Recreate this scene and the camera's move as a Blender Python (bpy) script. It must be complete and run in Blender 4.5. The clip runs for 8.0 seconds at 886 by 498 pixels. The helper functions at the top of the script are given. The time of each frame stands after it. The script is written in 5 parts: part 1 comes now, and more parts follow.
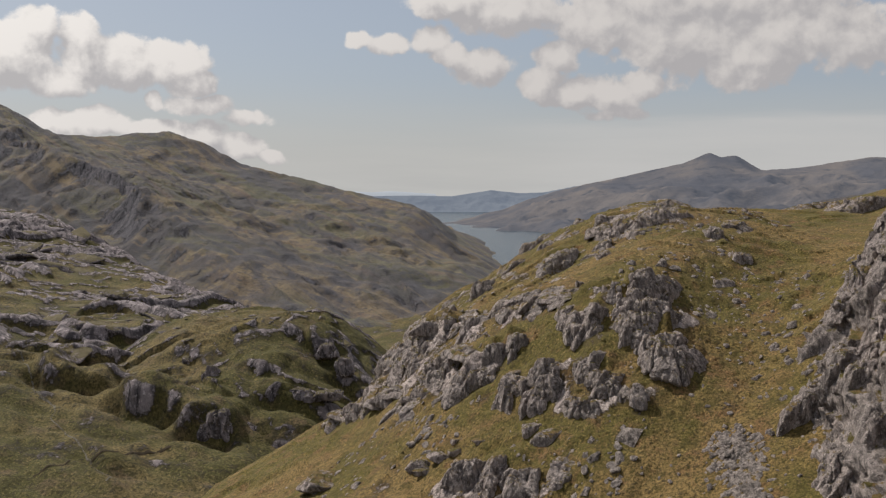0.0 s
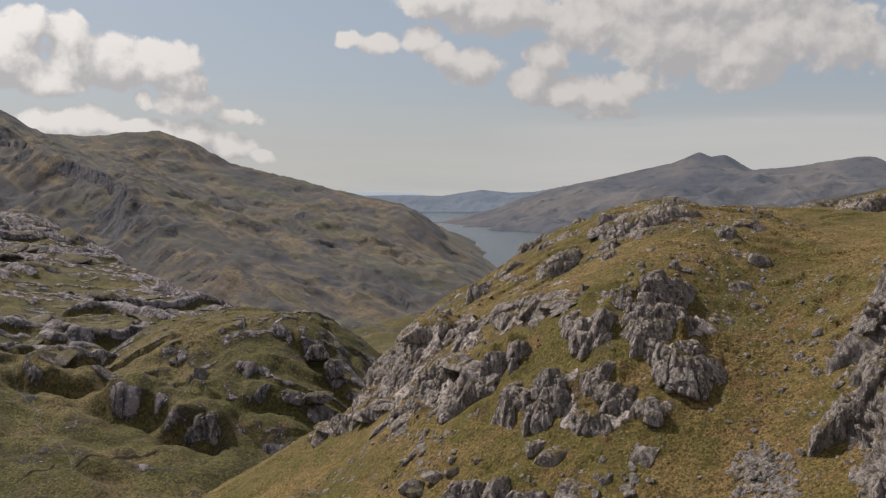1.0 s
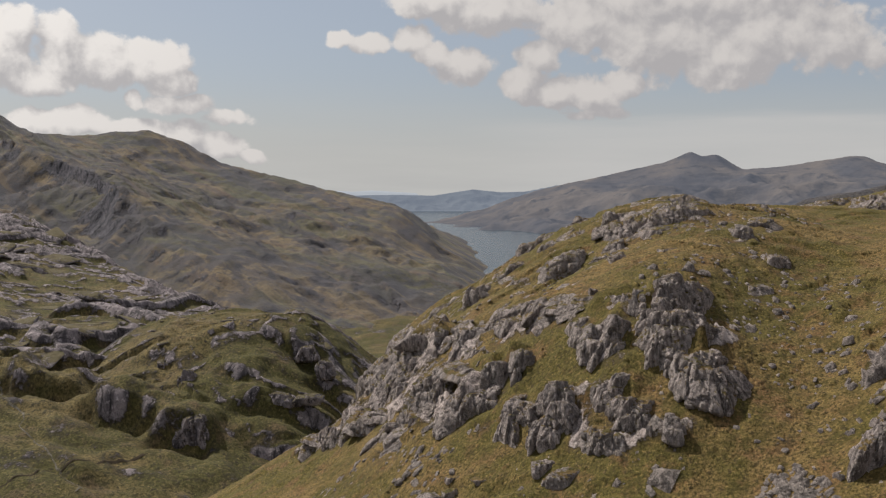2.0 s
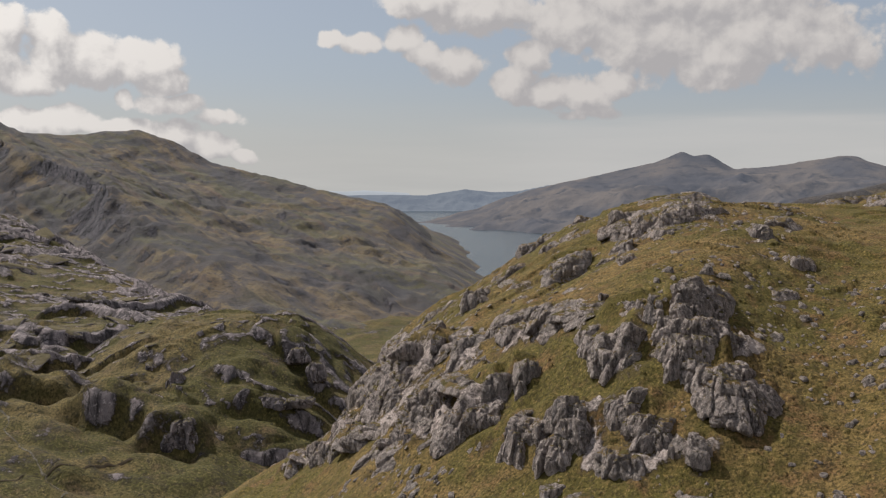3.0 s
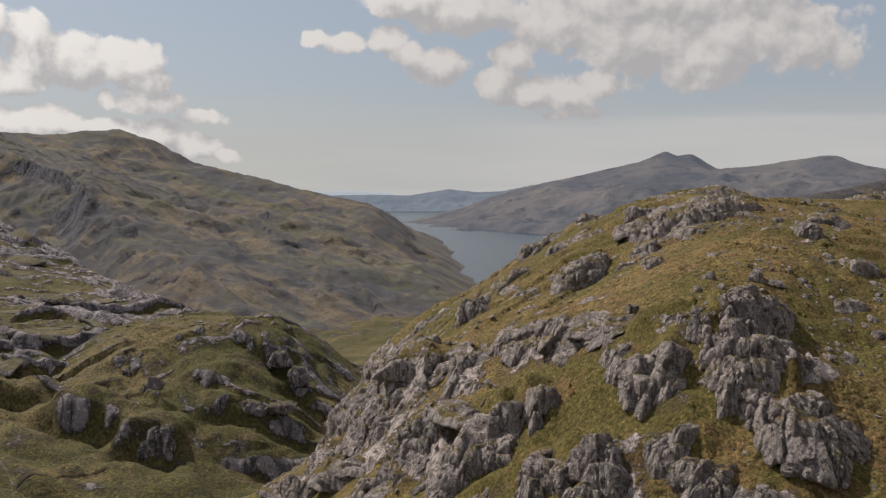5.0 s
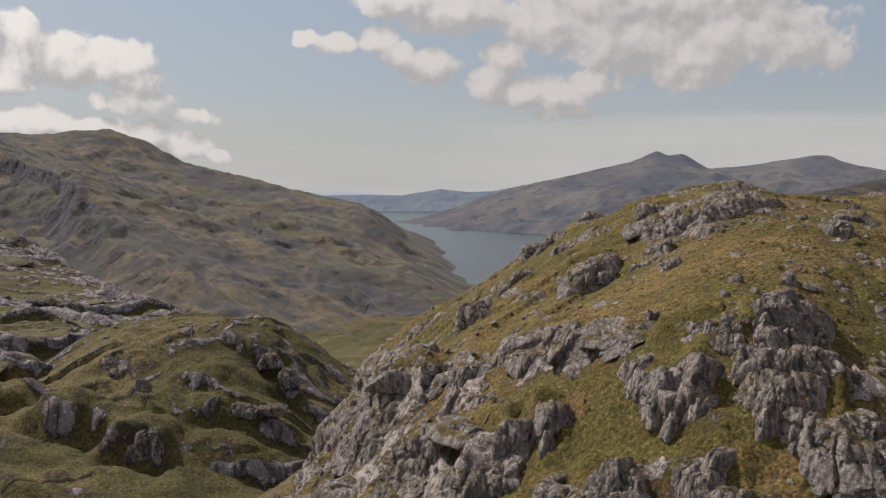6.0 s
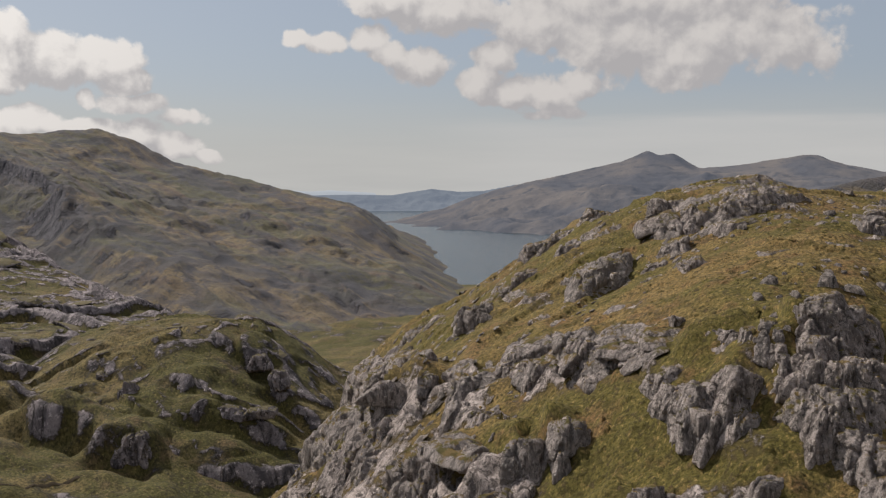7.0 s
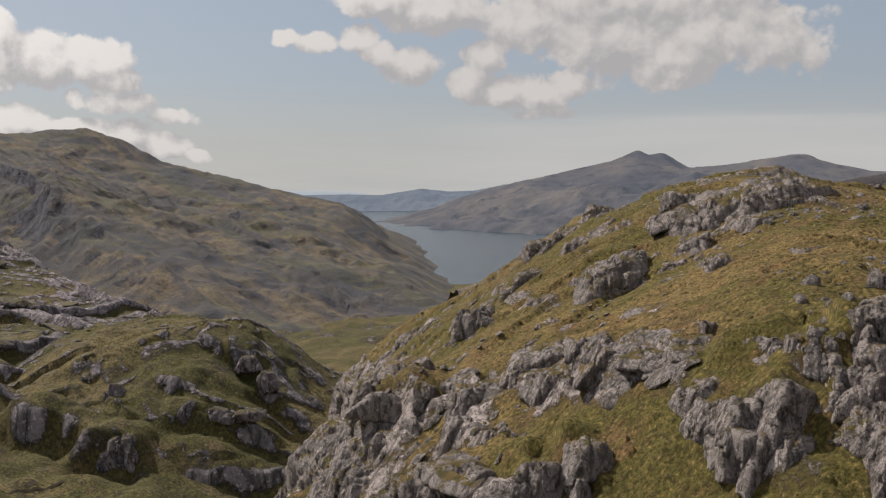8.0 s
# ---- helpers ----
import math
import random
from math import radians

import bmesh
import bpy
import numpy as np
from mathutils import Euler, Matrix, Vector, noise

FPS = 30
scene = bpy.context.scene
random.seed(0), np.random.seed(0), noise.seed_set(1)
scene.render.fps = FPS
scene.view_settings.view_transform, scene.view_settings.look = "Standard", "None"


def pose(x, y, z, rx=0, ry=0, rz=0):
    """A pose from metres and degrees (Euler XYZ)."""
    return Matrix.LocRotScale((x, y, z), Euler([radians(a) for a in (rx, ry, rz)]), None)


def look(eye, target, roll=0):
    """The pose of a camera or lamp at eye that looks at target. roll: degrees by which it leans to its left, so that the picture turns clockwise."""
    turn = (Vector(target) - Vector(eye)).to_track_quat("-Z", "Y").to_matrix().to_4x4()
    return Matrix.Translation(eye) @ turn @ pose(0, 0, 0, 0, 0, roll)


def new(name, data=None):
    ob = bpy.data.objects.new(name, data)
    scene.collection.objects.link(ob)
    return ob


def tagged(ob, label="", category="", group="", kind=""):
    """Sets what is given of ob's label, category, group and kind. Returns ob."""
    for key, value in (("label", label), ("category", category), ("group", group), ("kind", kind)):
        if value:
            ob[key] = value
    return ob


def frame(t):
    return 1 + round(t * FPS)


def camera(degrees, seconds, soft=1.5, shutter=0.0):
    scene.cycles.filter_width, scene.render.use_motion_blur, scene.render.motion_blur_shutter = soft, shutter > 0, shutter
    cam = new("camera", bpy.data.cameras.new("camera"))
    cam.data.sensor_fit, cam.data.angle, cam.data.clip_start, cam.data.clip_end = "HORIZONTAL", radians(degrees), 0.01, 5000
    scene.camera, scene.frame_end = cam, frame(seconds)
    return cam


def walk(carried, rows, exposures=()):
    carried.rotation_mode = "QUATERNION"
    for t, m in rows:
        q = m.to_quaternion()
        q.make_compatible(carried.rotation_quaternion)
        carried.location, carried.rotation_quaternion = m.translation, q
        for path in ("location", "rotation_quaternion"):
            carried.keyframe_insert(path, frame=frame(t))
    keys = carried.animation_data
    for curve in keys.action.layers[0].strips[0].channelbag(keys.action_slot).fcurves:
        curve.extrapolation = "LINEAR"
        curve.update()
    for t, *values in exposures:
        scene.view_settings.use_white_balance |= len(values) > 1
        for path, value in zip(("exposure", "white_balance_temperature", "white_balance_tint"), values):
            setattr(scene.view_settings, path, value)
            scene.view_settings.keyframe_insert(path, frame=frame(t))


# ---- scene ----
cam = camera(50.0, 8.0, 1.25)
ROWS = [
    (0, 0.000, 0.000, 150.000, 86.406, 0.000, 0.000),
    (0.5, -0.129, 2.017, 149.910, 86.392, 0.018, -0.293),
    (1, -0.250, 4.009, 149.824, 86.381, 0.033, -0.572),
    (1.5, -0.365, 5.979, 149.740, 86.373, 0.047, -0.841),
    (2, -0.473, 7.926, 149.657, 86.367, 0.060, -1.100),
    (2.5, -0.574, 9.852, 149.575, 86.363, 0.071, -1.352),
    (3, -0.668, 11.758, 149.492, 86.361, 0.083, -1.598),
    (3.5, -0.756, 13.644, 149.406, 86.360, 0.094, -1.842),
    (4, -0.836, 15.511, 149.317, 86.359, 0.106, -2.085),
    (4.5, -0.910, 17.360, 149.224, 86.359, 0.118, -2.328),
    (5, -0.978, 19.192, 149.124, 86.358, 0.132, -2.575),
    (5.5, -1.039, 21.008, 149.018, 86.357, 0.148, -2.827),
    (6, -1.093, 22.808, 148.903, 86.355, 0.166, -3.085),
    (6.5, -1.141, 24.595, 148.779, 86.351, 0.187, -3.353),
    (7, -1.182, 26.367, 148.645, 86.346, 0.211, -3.632),
    (7.5, -1.217, 28.127, 148.499, 86.338, 0.239, -3.925),
    (8, -1.245, 29.875, 148.340, 86.327, 0.271, -4.232),
]
walk(cam, [(t, pose(x, y, z, rx, ry, rz)) for t, x, y, z, rx, ry, rz in ROWS], [(0, 0.0, 6350, 11), (8, 0.0, 6350, 11)])

# ---- world, sun ----
SUN_AZ, SUN_EL = -47.0, 48.0        # degrees from straight ahead (left is minus), above the horizon
SUN_DIR = Vector((math.sin(radians(SUN_AZ)) * math.cos(radians(SUN_EL)), math.cos(radians(SUN_AZ)) * math.cos(radians(SUN_EL)), math.sin(radians(SUN_EL))))
sun_data = bpy.data.lights.new("sun", "SUN")
sun_data.energy, sun_data.angle, sun_data.color = 5.0, radians(0.6), (1.0, 0.93, 0.82)
sun = new("sun", sun_data)
sun.matrix_world = look((0, 0, 400), Vector((0, 0, 400)) - SUN_DIR)


class Graph:
    """A short way to write shader nodes."""

    def __init__(self, tree):
        self.tree = tree

    def node(self, kind, **sets):
        made = self.tree.nodes.new(kind)
        for key, value in sets.items():
            setattr(made, key, value)
        return made

    def plug(self, socket, value):
        if isinstance(value, bpy.types.NodeSocket):
            self.tree.links.new(value, socket)
        else:
            socket.default_value = value

    def math(self, op, a, b=0.0, c=0.0, clamp=False):
        made = self.node("ShaderNodeMath", operation=op, use_clamp=clamp)
        for socket, value in zip(made.inputs, (a, b, c)):
            self.plug(socket, value)
        return made.outputs[0]

    def vec(self, op, a, b=(0, 0, 0)):
        made = self.node("ShaderNodeVectorMath", operation=op)
        self.plug(made.inputs[0], a)
        if op == "SCALE":
            self.plug(made.inputs["Scale"], b)
        elif op not in ("LENGTH", "NORMALIZE"):
            self.plug(made.inputs[1], b)
        return made.outputs["Value" if op in ("LENGTH", "DOT_PRODUCT") else "Vector"]

    def noise(self, at, scale, detail=6.0, rough=0.55, warp=0.0, dims="3D"):
        made = self.node("ShaderNodeTexNoise", noise_dimensions=dims)
        self.plug(made.inputs["Vector"], at)
        for key, value in (("Scale", scale), ("Detail", detail), ("Roughness", rough), ("Distortion", warp)):
            made.inputs[key].default_value = value
        return made.outputs["Fac"]

    def node_colour(self, at, scale):
        """Three independent noises at once, for bending a lookup."""
        made = self.node("ShaderNodeTexNoise")
        self.plug(made.inputs["Vector"], at)
        made.inputs["Scale"].default_value = scale
        made.inputs["Detail"].default_value = 3.0
        return made.outputs["Color"]

    def voronoi(self, at, scale, feature="F1", rand=1.0):
        made = self.node("ShaderNodeTexVoronoi", feature=feature)
        self.plug(made.inputs["Vector"], at)
        made.inputs["Scale"].default_value = scale
        made.inputs["Randomness"].default_value = rand
        return made.outputs["Distance"], made.outputs.get("Color")

    def step(self, a, low, high):
        made = self.node("ShaderNodeMapRange", interpolation_type="SMOOTHSTEP", clamp=True)
        for key, value in (("Value", a), ("From Min", low), ("From Max", high)):
            self.plug(made.inputs[key], value)
        return made.outputs["Result"]

    def mix(self, fac, a, b, blend="MIX"):
        made = self.node("ShaderNodeMix", data_type="RGBA", blend_type=blend)
        for key, value in ((0, fac), (6, a), (7, b)):
            if isinstance(value, tuple) and len(value) == 3:
                value = (*value, 1.0)
            self.plug(made.inputs[key], value)
        return made.outputs[2]

    def mapped(self, at, scale=(1, 1, 1), turn=(0, 0, 0)):
        made = self.node("ShaderNodeMapping")
        self.plug(made.inputs["Vector"], at)
        made.inputs["Scale"].default_value = scale
        made.inputs["Rotation"].default_value = [radians(a) for a in turn]
        return made.outputs["Vector"]

    def bump(self, height, strength, distance):
        made = self.node("ShaderNodeBump")
        self.plug(made.inputs["Height"], height)
        made.inputs["Strength"].default_value, made.inputs["Distance"].default_value = strength, distance
        return made.outputs["Normal"]


# cumulus banks: bearing and height in degrees, half widths, fullness
CLOUDS_WEST = [
    (-24.6, 7.4, 2.81, 2.22, 1.70),
    (-22.9, 9.0, 1.16, 1.15, 1.20),
    (-20.7, 8.4, 1.38, 1.43, 1.20),
    (-19.2, 7.1, 3.51, 1.72, 1.30),
    (-16.1, 7.3, 2.38, 1.50, 1.20),
    (-14.6, 6.1, 1.61, 0.93, 1.10),
    (-21.6, 6.0, 2.79, 1.00, 1.10),
    (-16.8, 5.1, 0.59, 0.50, 1.00),
    (-14.2, 4.9, 2.09, 0.64, 1.00),
    (-11.6, 4.2, 1.44, 0.50, 0.75),
    (-22.1, 3.6, 1.69, 0.79, 1.30),
    (-19.5, 3.6, 1.97, 0.86, 1.30),
    (-16.7, 3.4, 2.04, 0.79, 1.30),
    (-14.0, 3.1, 1.42, 1.00, 1.30),
    (-11.9, 2.5, 1.58, 0.93, 1.30),
    (-10.2, 1.9, 0.90, 0.50, 1.00),
]
CLOUDS_EAST = [
    (-5.1, 8.9, 0.85, 0.61, 1.10),
    (-3.1, 8.6, 1.50, 0.72, 1.10),
    (-0.6, 8.9, 1.50, 1.00, 1.20),
    (0.5, 8.0, 1.50, 0.93, 1.20),
    (2.4, 7.3, 2.22, 1.29, 1.20),
    (6.8, 7.7, 1.48, 1.15, 1.20),
    (5.8, 6.3, 1.84, 1.07, 1.20),
    (7.7, 5.6, 2.18, 0.93, 1.20),
    (9.7, 5.5, 2.16, 1.15, 1.20),
    (11.8, 6.1, 1.51, 1.00, 1.20),
    (10.3, 4.4, 2.15, 0.43, 0.70),
    (0.2, 11.0, 2.86, 1.07, 1.20),
    (3.9, 10.5, 4.63, 1.61, 1.20),
    (9.7, 9.7, 3.83, 1.86, 1.20),
    (13.9, 8.6, 4.39, 2.22, 1.30),
    (17.4, 7.5, 2.87, 1.86, 1.20),
    (19.2, 8.8, 3.83, 2.51, 1.20),
    (23.1, 8.3, 3.33, 2.22, 0.60),
    (15.2, 10.9, 10.01, 2.15, 1.20),
]

world = bpy.data.worlds.new("sky")
scene.world = world
world.use_nodes = True
g = Graph(world.node_tree)
world.node_tree.nodes.clear()
sky = g.node("ShaderNodeTexSky", sky_type="NISHITA", sun_disc=False, sun_elevation=radians(SUN_EL), sun_rotation=radians(SUN_AZ),
             air_density=1.0, dust_density=2.5, ozone_density=1.2, altitude=300)
way = g.vec("NORMALIZE", g.node("ShaderNodeTexCoord").outputs["Generated"])
split = g.node("ShaderNodeSeparateXYZ")
g.plug(split.inputs[0], way)
bearing = g.math("MULTIPLY", g.math("ARCTAN2", split.outputs[0], split.outputs[1]), 57.29578)
height = g.math("MULTIPLY", g.math("ARCSINE", split.outputs[2]), 57.29578)
flat = g.node("ShaderNodeCombineXYZ")
g.plug(flat.inputs[0], bearing)
g.plug(flat.inputs[1], height)
flat = flat.outputs[0]
# slow swirl of the cloud edges
swirl = g.node("ShaderNodeTexNoise", noise_dimensions="3D")
g.plug(swirl.inputs["Vector"], flat)
swirl.inputs["Scale"].default_value, swirl.inputs["Detail"].default_value = 0.34, 7.0
bent = g.vec("ADD", flat, g.vec("MULTIPLY", g.vec("SUBTRACT", swirl.outputs["Color"], (0.5, 0.5, 0.5)), (1.5, 1.1, 0.0)))


def bank(rows, bent):
    """How deep a sight line lies inside the cumulus banks."""
    depth = None
    for az, el, ra, re, full in rows:
        off = g.vec("MULTIPLY", g.vec("SUBTRACT", bent, (az, el, 0)), (1 / ra, 1 / re, 0))
        d = g.math("MULTIPLY", g.math("SUBTRACT", 1.0, g.vec("LENGTH", off)), full)
        depth = d if depth is None else g.math("SMOOTH_MAX", depth, d, 0.15)
    return depth


inside = g.math("MAXIMUM", bank(CLOUDS_WEST, bent), bank(CLOUDS_EAST, bent))
sunward = g.vec("ADD", bent, (-0.6, 1.1, 0))
beside = g.math("MAXIMUM", bank(CLOUDS_WEST, sunward), bank(CLOUDS_EAST, sunward))
flank = g.math("SUBTRACT", g.math("MAXIMUM", inside, -0.2), g.math("MAXIMUM", beside, -0.6))
# beyond the named banks the same broken cumulus goes on overhead and behind
lifted = g.math("MAXIMUM", split.outputs[2], 0.06)
roof = g.node("ShaderNodeCombineXYZ")
g.plug(roof.inputs[0], g.math("DIVIDE", split.outputs[0], lifted))
g.plug(roof.inputs[1], g.math("DIVIDE", split.outputs[1], lifted))
broken = g.math("SUBTRACT", g.noise(roof.outputs[0], 0.9, 4.0), 0.52)
beyond = g.math("MAXIMUM", g.step(height, 22.0, 34.0), g.step(g.math("ABSOLUTE", bearing), 42.0, 60.0))
inside = g.math("MAXIMUM", inside, g.math("SUBTRACT", g.math("MULTIPLY", g.math("MULTIPLY", broken, 5.0), beyond), g.math("SUBTRACT", 1.0, beyond)))


def billows(at):
    """Cauliflower heads at two sizes with torn edges."""
    near = g.vec("ADD", at, g.vec("MULTIPLY", g.vec("SUBTRACT", g.node_colour(at, 1.3), (0.5, 0.5, 0.5)), (0.9, 0.7, 0)))
    big = g.math("SUBTRACT", 0.45, g.voronoi(near, 0.55)[0])
    small = g.math("SUBTRACT", 0.45, g.voronoi(near, 1.45)[0])
    torn = g.math("SUBTRACT", g.noise(at, 0.60, 10.0, 0.60, 0.25), 0.5)
    return g.math("ADD", g.math("ADD", g.math("MULTIPLY", big, 0.32), g.math("MULTIPLY", small, 0.18)), g.math("MULTIPLY", torn, 0.95))


fine = billows(flat)
lit = billows(g.vec("ADD", flat, (-0.38, 0.55, 0)))
mass = g.math("ADD", g.math("ADD", inside, 0.13), g.math("MULTIPLY", fine, 1.25))
cover = g.step(mass, 0.0, 0.34)
relief = g.math("ADD", g.math("MULTIPLY", g.math("SUBTRACT", fine, lit), 1.5), g.math("MULTIPLY", g.math("SUBTRACT", g.noise(flat, 0.2, 3.0), 0.5), 1.2))
shine = g.math("ADD", g.math("ADD", 0.42, g.math("MULTIPLY", flank, 0.70)), relief, clamp=True)
shine = g.step(shine, -0.15, 1.0)
cumulus = g.mix(shine, (4.5, 4.3, 4.25), (6.7, 6.3, 5.9))
# cloud towards the sun is brighter
toward = g.step(g.vec("DOT_PRODUCT", way, tuple(SUN_DIR)), 0.45, 0.95)
cumulus = g.mix(toward, cumulus, g.mix(shine, (5.4, 5.2, 5.1), (11.2, 10.6, 9.8)))
# thin veil towards the horizon
streak = g.noise(g.mapped(flat, (0.07, 0.8, 1)), 1.0, 5.0, 0.55)
veil = g.math("MULTIPLY", g.step(height, 7.0, 0.3), g.math("ADD", 0.45, g.math("MULTIPLY", streak, 0.75)), clamp=True)
air = g.mix(0.62, sky.outputs[0], (4.0, 4.3, 4.7))
air = g.mix(veil, air, (5.6, 5.5, 5.15))
# a pale flat-topped bank of stratus low in the north-east
edge = g.math("ADD", 4.3, g.math("MULTIPLY", g.math("SUBTRACT", streak, 0.5), 1.4))
bank_top = g.step(g.math("SUBTRACT", edge, height), -0.2, 0.8)
low = g.math("MULTIPLY", g.math("MULTIPLY", bank_top, g.step(bearing, 1.0, 11.0)), g.math("ADD", 0.25, g.math("MULTIPLY", streak, 0.6)), clamp=True)
air = g.mix(low, air, (5.9, 5.75, 5.5))
paint = g.mix(cover, air, cumulus)
back = g.node("ShaderNodeBackground")
g.plug(back.inputs["Color"], paint)
back.inputs["Strength"].default_value = 0.093
g.plug(g.node("ShaderNodeOutputWorld").inputs[0], back.outputs[0])


# ---- materials ----
def shell(name, rough=0.95, spec=0.2):
    mat = bpy.data.materials.new(name)
    mat.use_nodes = True
    mat.node_tree.nodes.clear()
    q = Graph(mat.node_tree)
    bsdf = q.node("ShaderNodeBsdfPrincipled")
    bsdf.inputs["Roughness"].default_value, bsdf.inputs["Specular IOR Level"].default_value = rough, spec
    q.plug(q.node("ShaderNodeOutputMaterial").inputs[0], bsdf.outputs[0])
    return mat, q, bsdf


def stone_colour(q, at, tone, grain):
    """Grey schist: banded grain, lichen, broken dark cracks; grain is the size of the bands in metres."""
    leaned = q.mapped(at, (1.0, 1.0, 0.30), (14, 9, 20))
    bands = q.noise(leaned, 1.5 / grain, 9.0, 0.64, 0.6)
    lichen = q.noise(at, 4.0 / grain, 8.0, 0.72)
    speck = q.noise(at, 17.0 / grain, 4.0, 0.7)
    seam = q.math("ABSOLUTE", q.math("SUBTRACT", q.noise(leaned, 1.1 / grain, 5.0, 0.55, 0.8), 0.5))
    seam = q.math("MULTIPLY", q.step(seam, 0.030, 0.004), q.step(lichen, 0.40, 0.52))
    dark, mid, pale = tone
    col = q.mix(q.step(bands, 0.40, 0.58), dark, mid)
    col = q.mix(q.math("MULTIPLY", q.step(lichen, 0.52, 0.68), 0.85), col, pale)
    col = q.mix(q.math("MULTIPLY", q.step(speck, 0.53, 0.63), 0.75), col, dark)
    col = q.mix(q.math("MULTIPLY", seam, 0.8), col, tuple(c * 0.3 for c in dark))
    high = q.math("SUBTRACT", q.math("ADD", bands, q.math("ADD", q.math("MULTIPLY", lichen, 0.5), q.math("MULTIPLY", speck, 0.2))), q.math("MULTIPLY", seam, 0.25))
    return col, high


def moor_material(name, turf, tone, size, grain, bump, haze_sheen=0.0, speckle=1.0, streak=None):
    """Hill turf and bare rock; the surface's own rock share decides which. turf: four colours; size: width of the patches in metres."""
    mat, q, bsdf = shell(name)
    at = q.node("ShaderNodeNewGeometry").outputs["Position"]
    share = q.node("ShaderNodeAttribute", attribute_name="rock").outputs["Fac"]
    wide = q.noise(at, 1.0 / size, 5.0, 0.6, 0.4)
    drawn = at
    if streak:
        # vegetation and gullies drawn out along the fall of the slope
        ex, ey = streak
        over = q.node("ShaderNodeVectorMath", operation="DOT_PRODUCT")
        q.plug(over.inputs[0], at)
        over.inputs[1].default_value = (ex, ey, 0.0)
        down = q.node("ShaderNodeVectorMath", operation="DOT_PRODUCT")
        q.plug(down.inputs[0], at)
        down.inputs[1].default_value = (0.3 * ey, -0.3 * ex, 0.4)
        run = q.node("ShaderNodeCombineXYZ")
        q.plug(run.inputs[0], over.outputs["Value"])
        q.plug(run.inputs[1], down.outputs["Value"])
        drawn = run.outputs[0]
    mid = q.noise(drawn, 5.0 / size, 6.0, 0.65)
    small = q.noise(at, 28.0 / size, 6.0, 0.7)
    tuft = q.noise(q.mapped(at, (1, 1, 0.6)), 62.0 / size, 4.0, 0.72)
    green, straw, brown, dark = turf
    grass = q.mix(q.step(wide, 0.44, 0.60), green, straw)
    grass = q.mix(q.step(mid, 0.49, 0.66), grass, brown)
    grass = q.mix(q.step(small, 0.51, 0.66), grass, dark)
    grass = q.mix(q.math("MULTIPLY", q.step(tuft, 0.47, 0.61), 0.85 * speckle), grass, tuple(c * 0.36 for c in green))
    grass = q.mix(q.math("MULTIPLY", q.step(tuft, 0.45, 0.31), 0.7 * speckle), grass, tuple(c * 1.75 for c in straw))
    if streak:
        # broad darker belts run slantwise down the face
        belt = q.noise(drawn, 1.1 / size, 6.0, 0.62, 0.7)
        grass = q.mix(q.math("MULTIPLY", q.step(belt, 0.49, 0.60), 0.75), grass, tuple(c * 0.55 for c in tone[1]))
        patch = q.noise(q.mapped(at, (1.0, 0.6, 1.6)), 2.6 / size, 9.0, 0.70, 0.5)
        grass = q.mix(q.math("MULTIPLY", q.step(patch, 0.50, 0.57), 0.8), grass, tuple(c * 0.5 for c in tone[1]))
        # dark crag bands among the grass
        bands = q.noise(drawn, 9.0 / size, 4.0, 0.55, 0.5)
        grass = q.mix(q.math("MULTIPLY", q.step(bands, 0.50, 0.62), 0.55), grass, tuple(c * 0.62 for c in tone[1]))
        grass = q.mix(q.math("MULTIPLY", q.step(bands, 0.42, 0.34), 0.5), grass, tuple(c * 1.12 for c in straw))
    else:
        # darker clumps of rush and heather
        clump = q.noise(at, 11.0 / size, 6.0, 0.7, 0.4)
        grass = q.mix(q.math("MULTIPLY", q.step(clump, 0.52, 0.62), 0.6), grass, tuple(c * 0.55 for c in green))
    stone, high = stone_colour(q, at, tone, grain)
    edge = q.math("ADD", share, q.math("MULTIPLY", q.math("SUBTRACT", q.math("ADD", mid, small), 1.0), 0.8))
    # heather and rushes skirt the rock
    grass = q.mix(q.math("MULTIPLY", q.step(q.math("ADD", edge, q.math("MULTIPLY", q.math("SUBTRACT", tuft, 0.5), 0.5)), 0.22, 0.40), 0.5), grass, dark)
    fac = q.step(edge, 0.42, 0.58)
    q.plug(bsdf.inputs["Base Color"], q.mix(fac, grass, stone))
    rise = q.math("ADD", q.math("MULTIPLY", q.math("ADD", small, tuft), 0.5), q.math("MULTIPLY", q.math("MULTIPLY", high, fac), 0.9))
    q.plug(bsdf.inputs["Normal"], q.bump(rise, 0.9, bump))
    # a bluish sheen stands in for haze on distant slopes
    bsdf.inputs["Sheen Weight"].default_value, bsdf.inputs["Sheen Roughness"].default_value = haze_sheen, 0.7
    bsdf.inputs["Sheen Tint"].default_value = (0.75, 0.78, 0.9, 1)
    return mat


SCHIST = ((0.148, 0.123, 0.114), (0.430, 0.364, 0.336), (0.690, 0.605, 0.560))
TURF = ((0.100, 0.083, 0.021), (0.182, 0.123, 0.047), (0.158, 0.092, 0.041), (0.060, 0.043, 0.021))
# purple-grey schist, darkened beyond its own colour for the cliffs' shade
GLEN_STONE_DARKENED = ((0.076, 0.067, 0.071), (0.242, 0.209, 0.214), (0.560, 0.488, 0.490))
knoll_turf = moor_material("knoll_turf", TURF, SCHIST, 7.0, 0.45, 0.15)
valley_turf = moor_material("valley_turf", ((0.077, 0.070, 0.022), (0.146, 0.110, 0.046), (0.113, 0.080, 0.043), (0.037, 0.032, 0.019)), GLEN_STONE_DARKENED, 42.0, 6.5, 0.95, 0.0, 0.9)
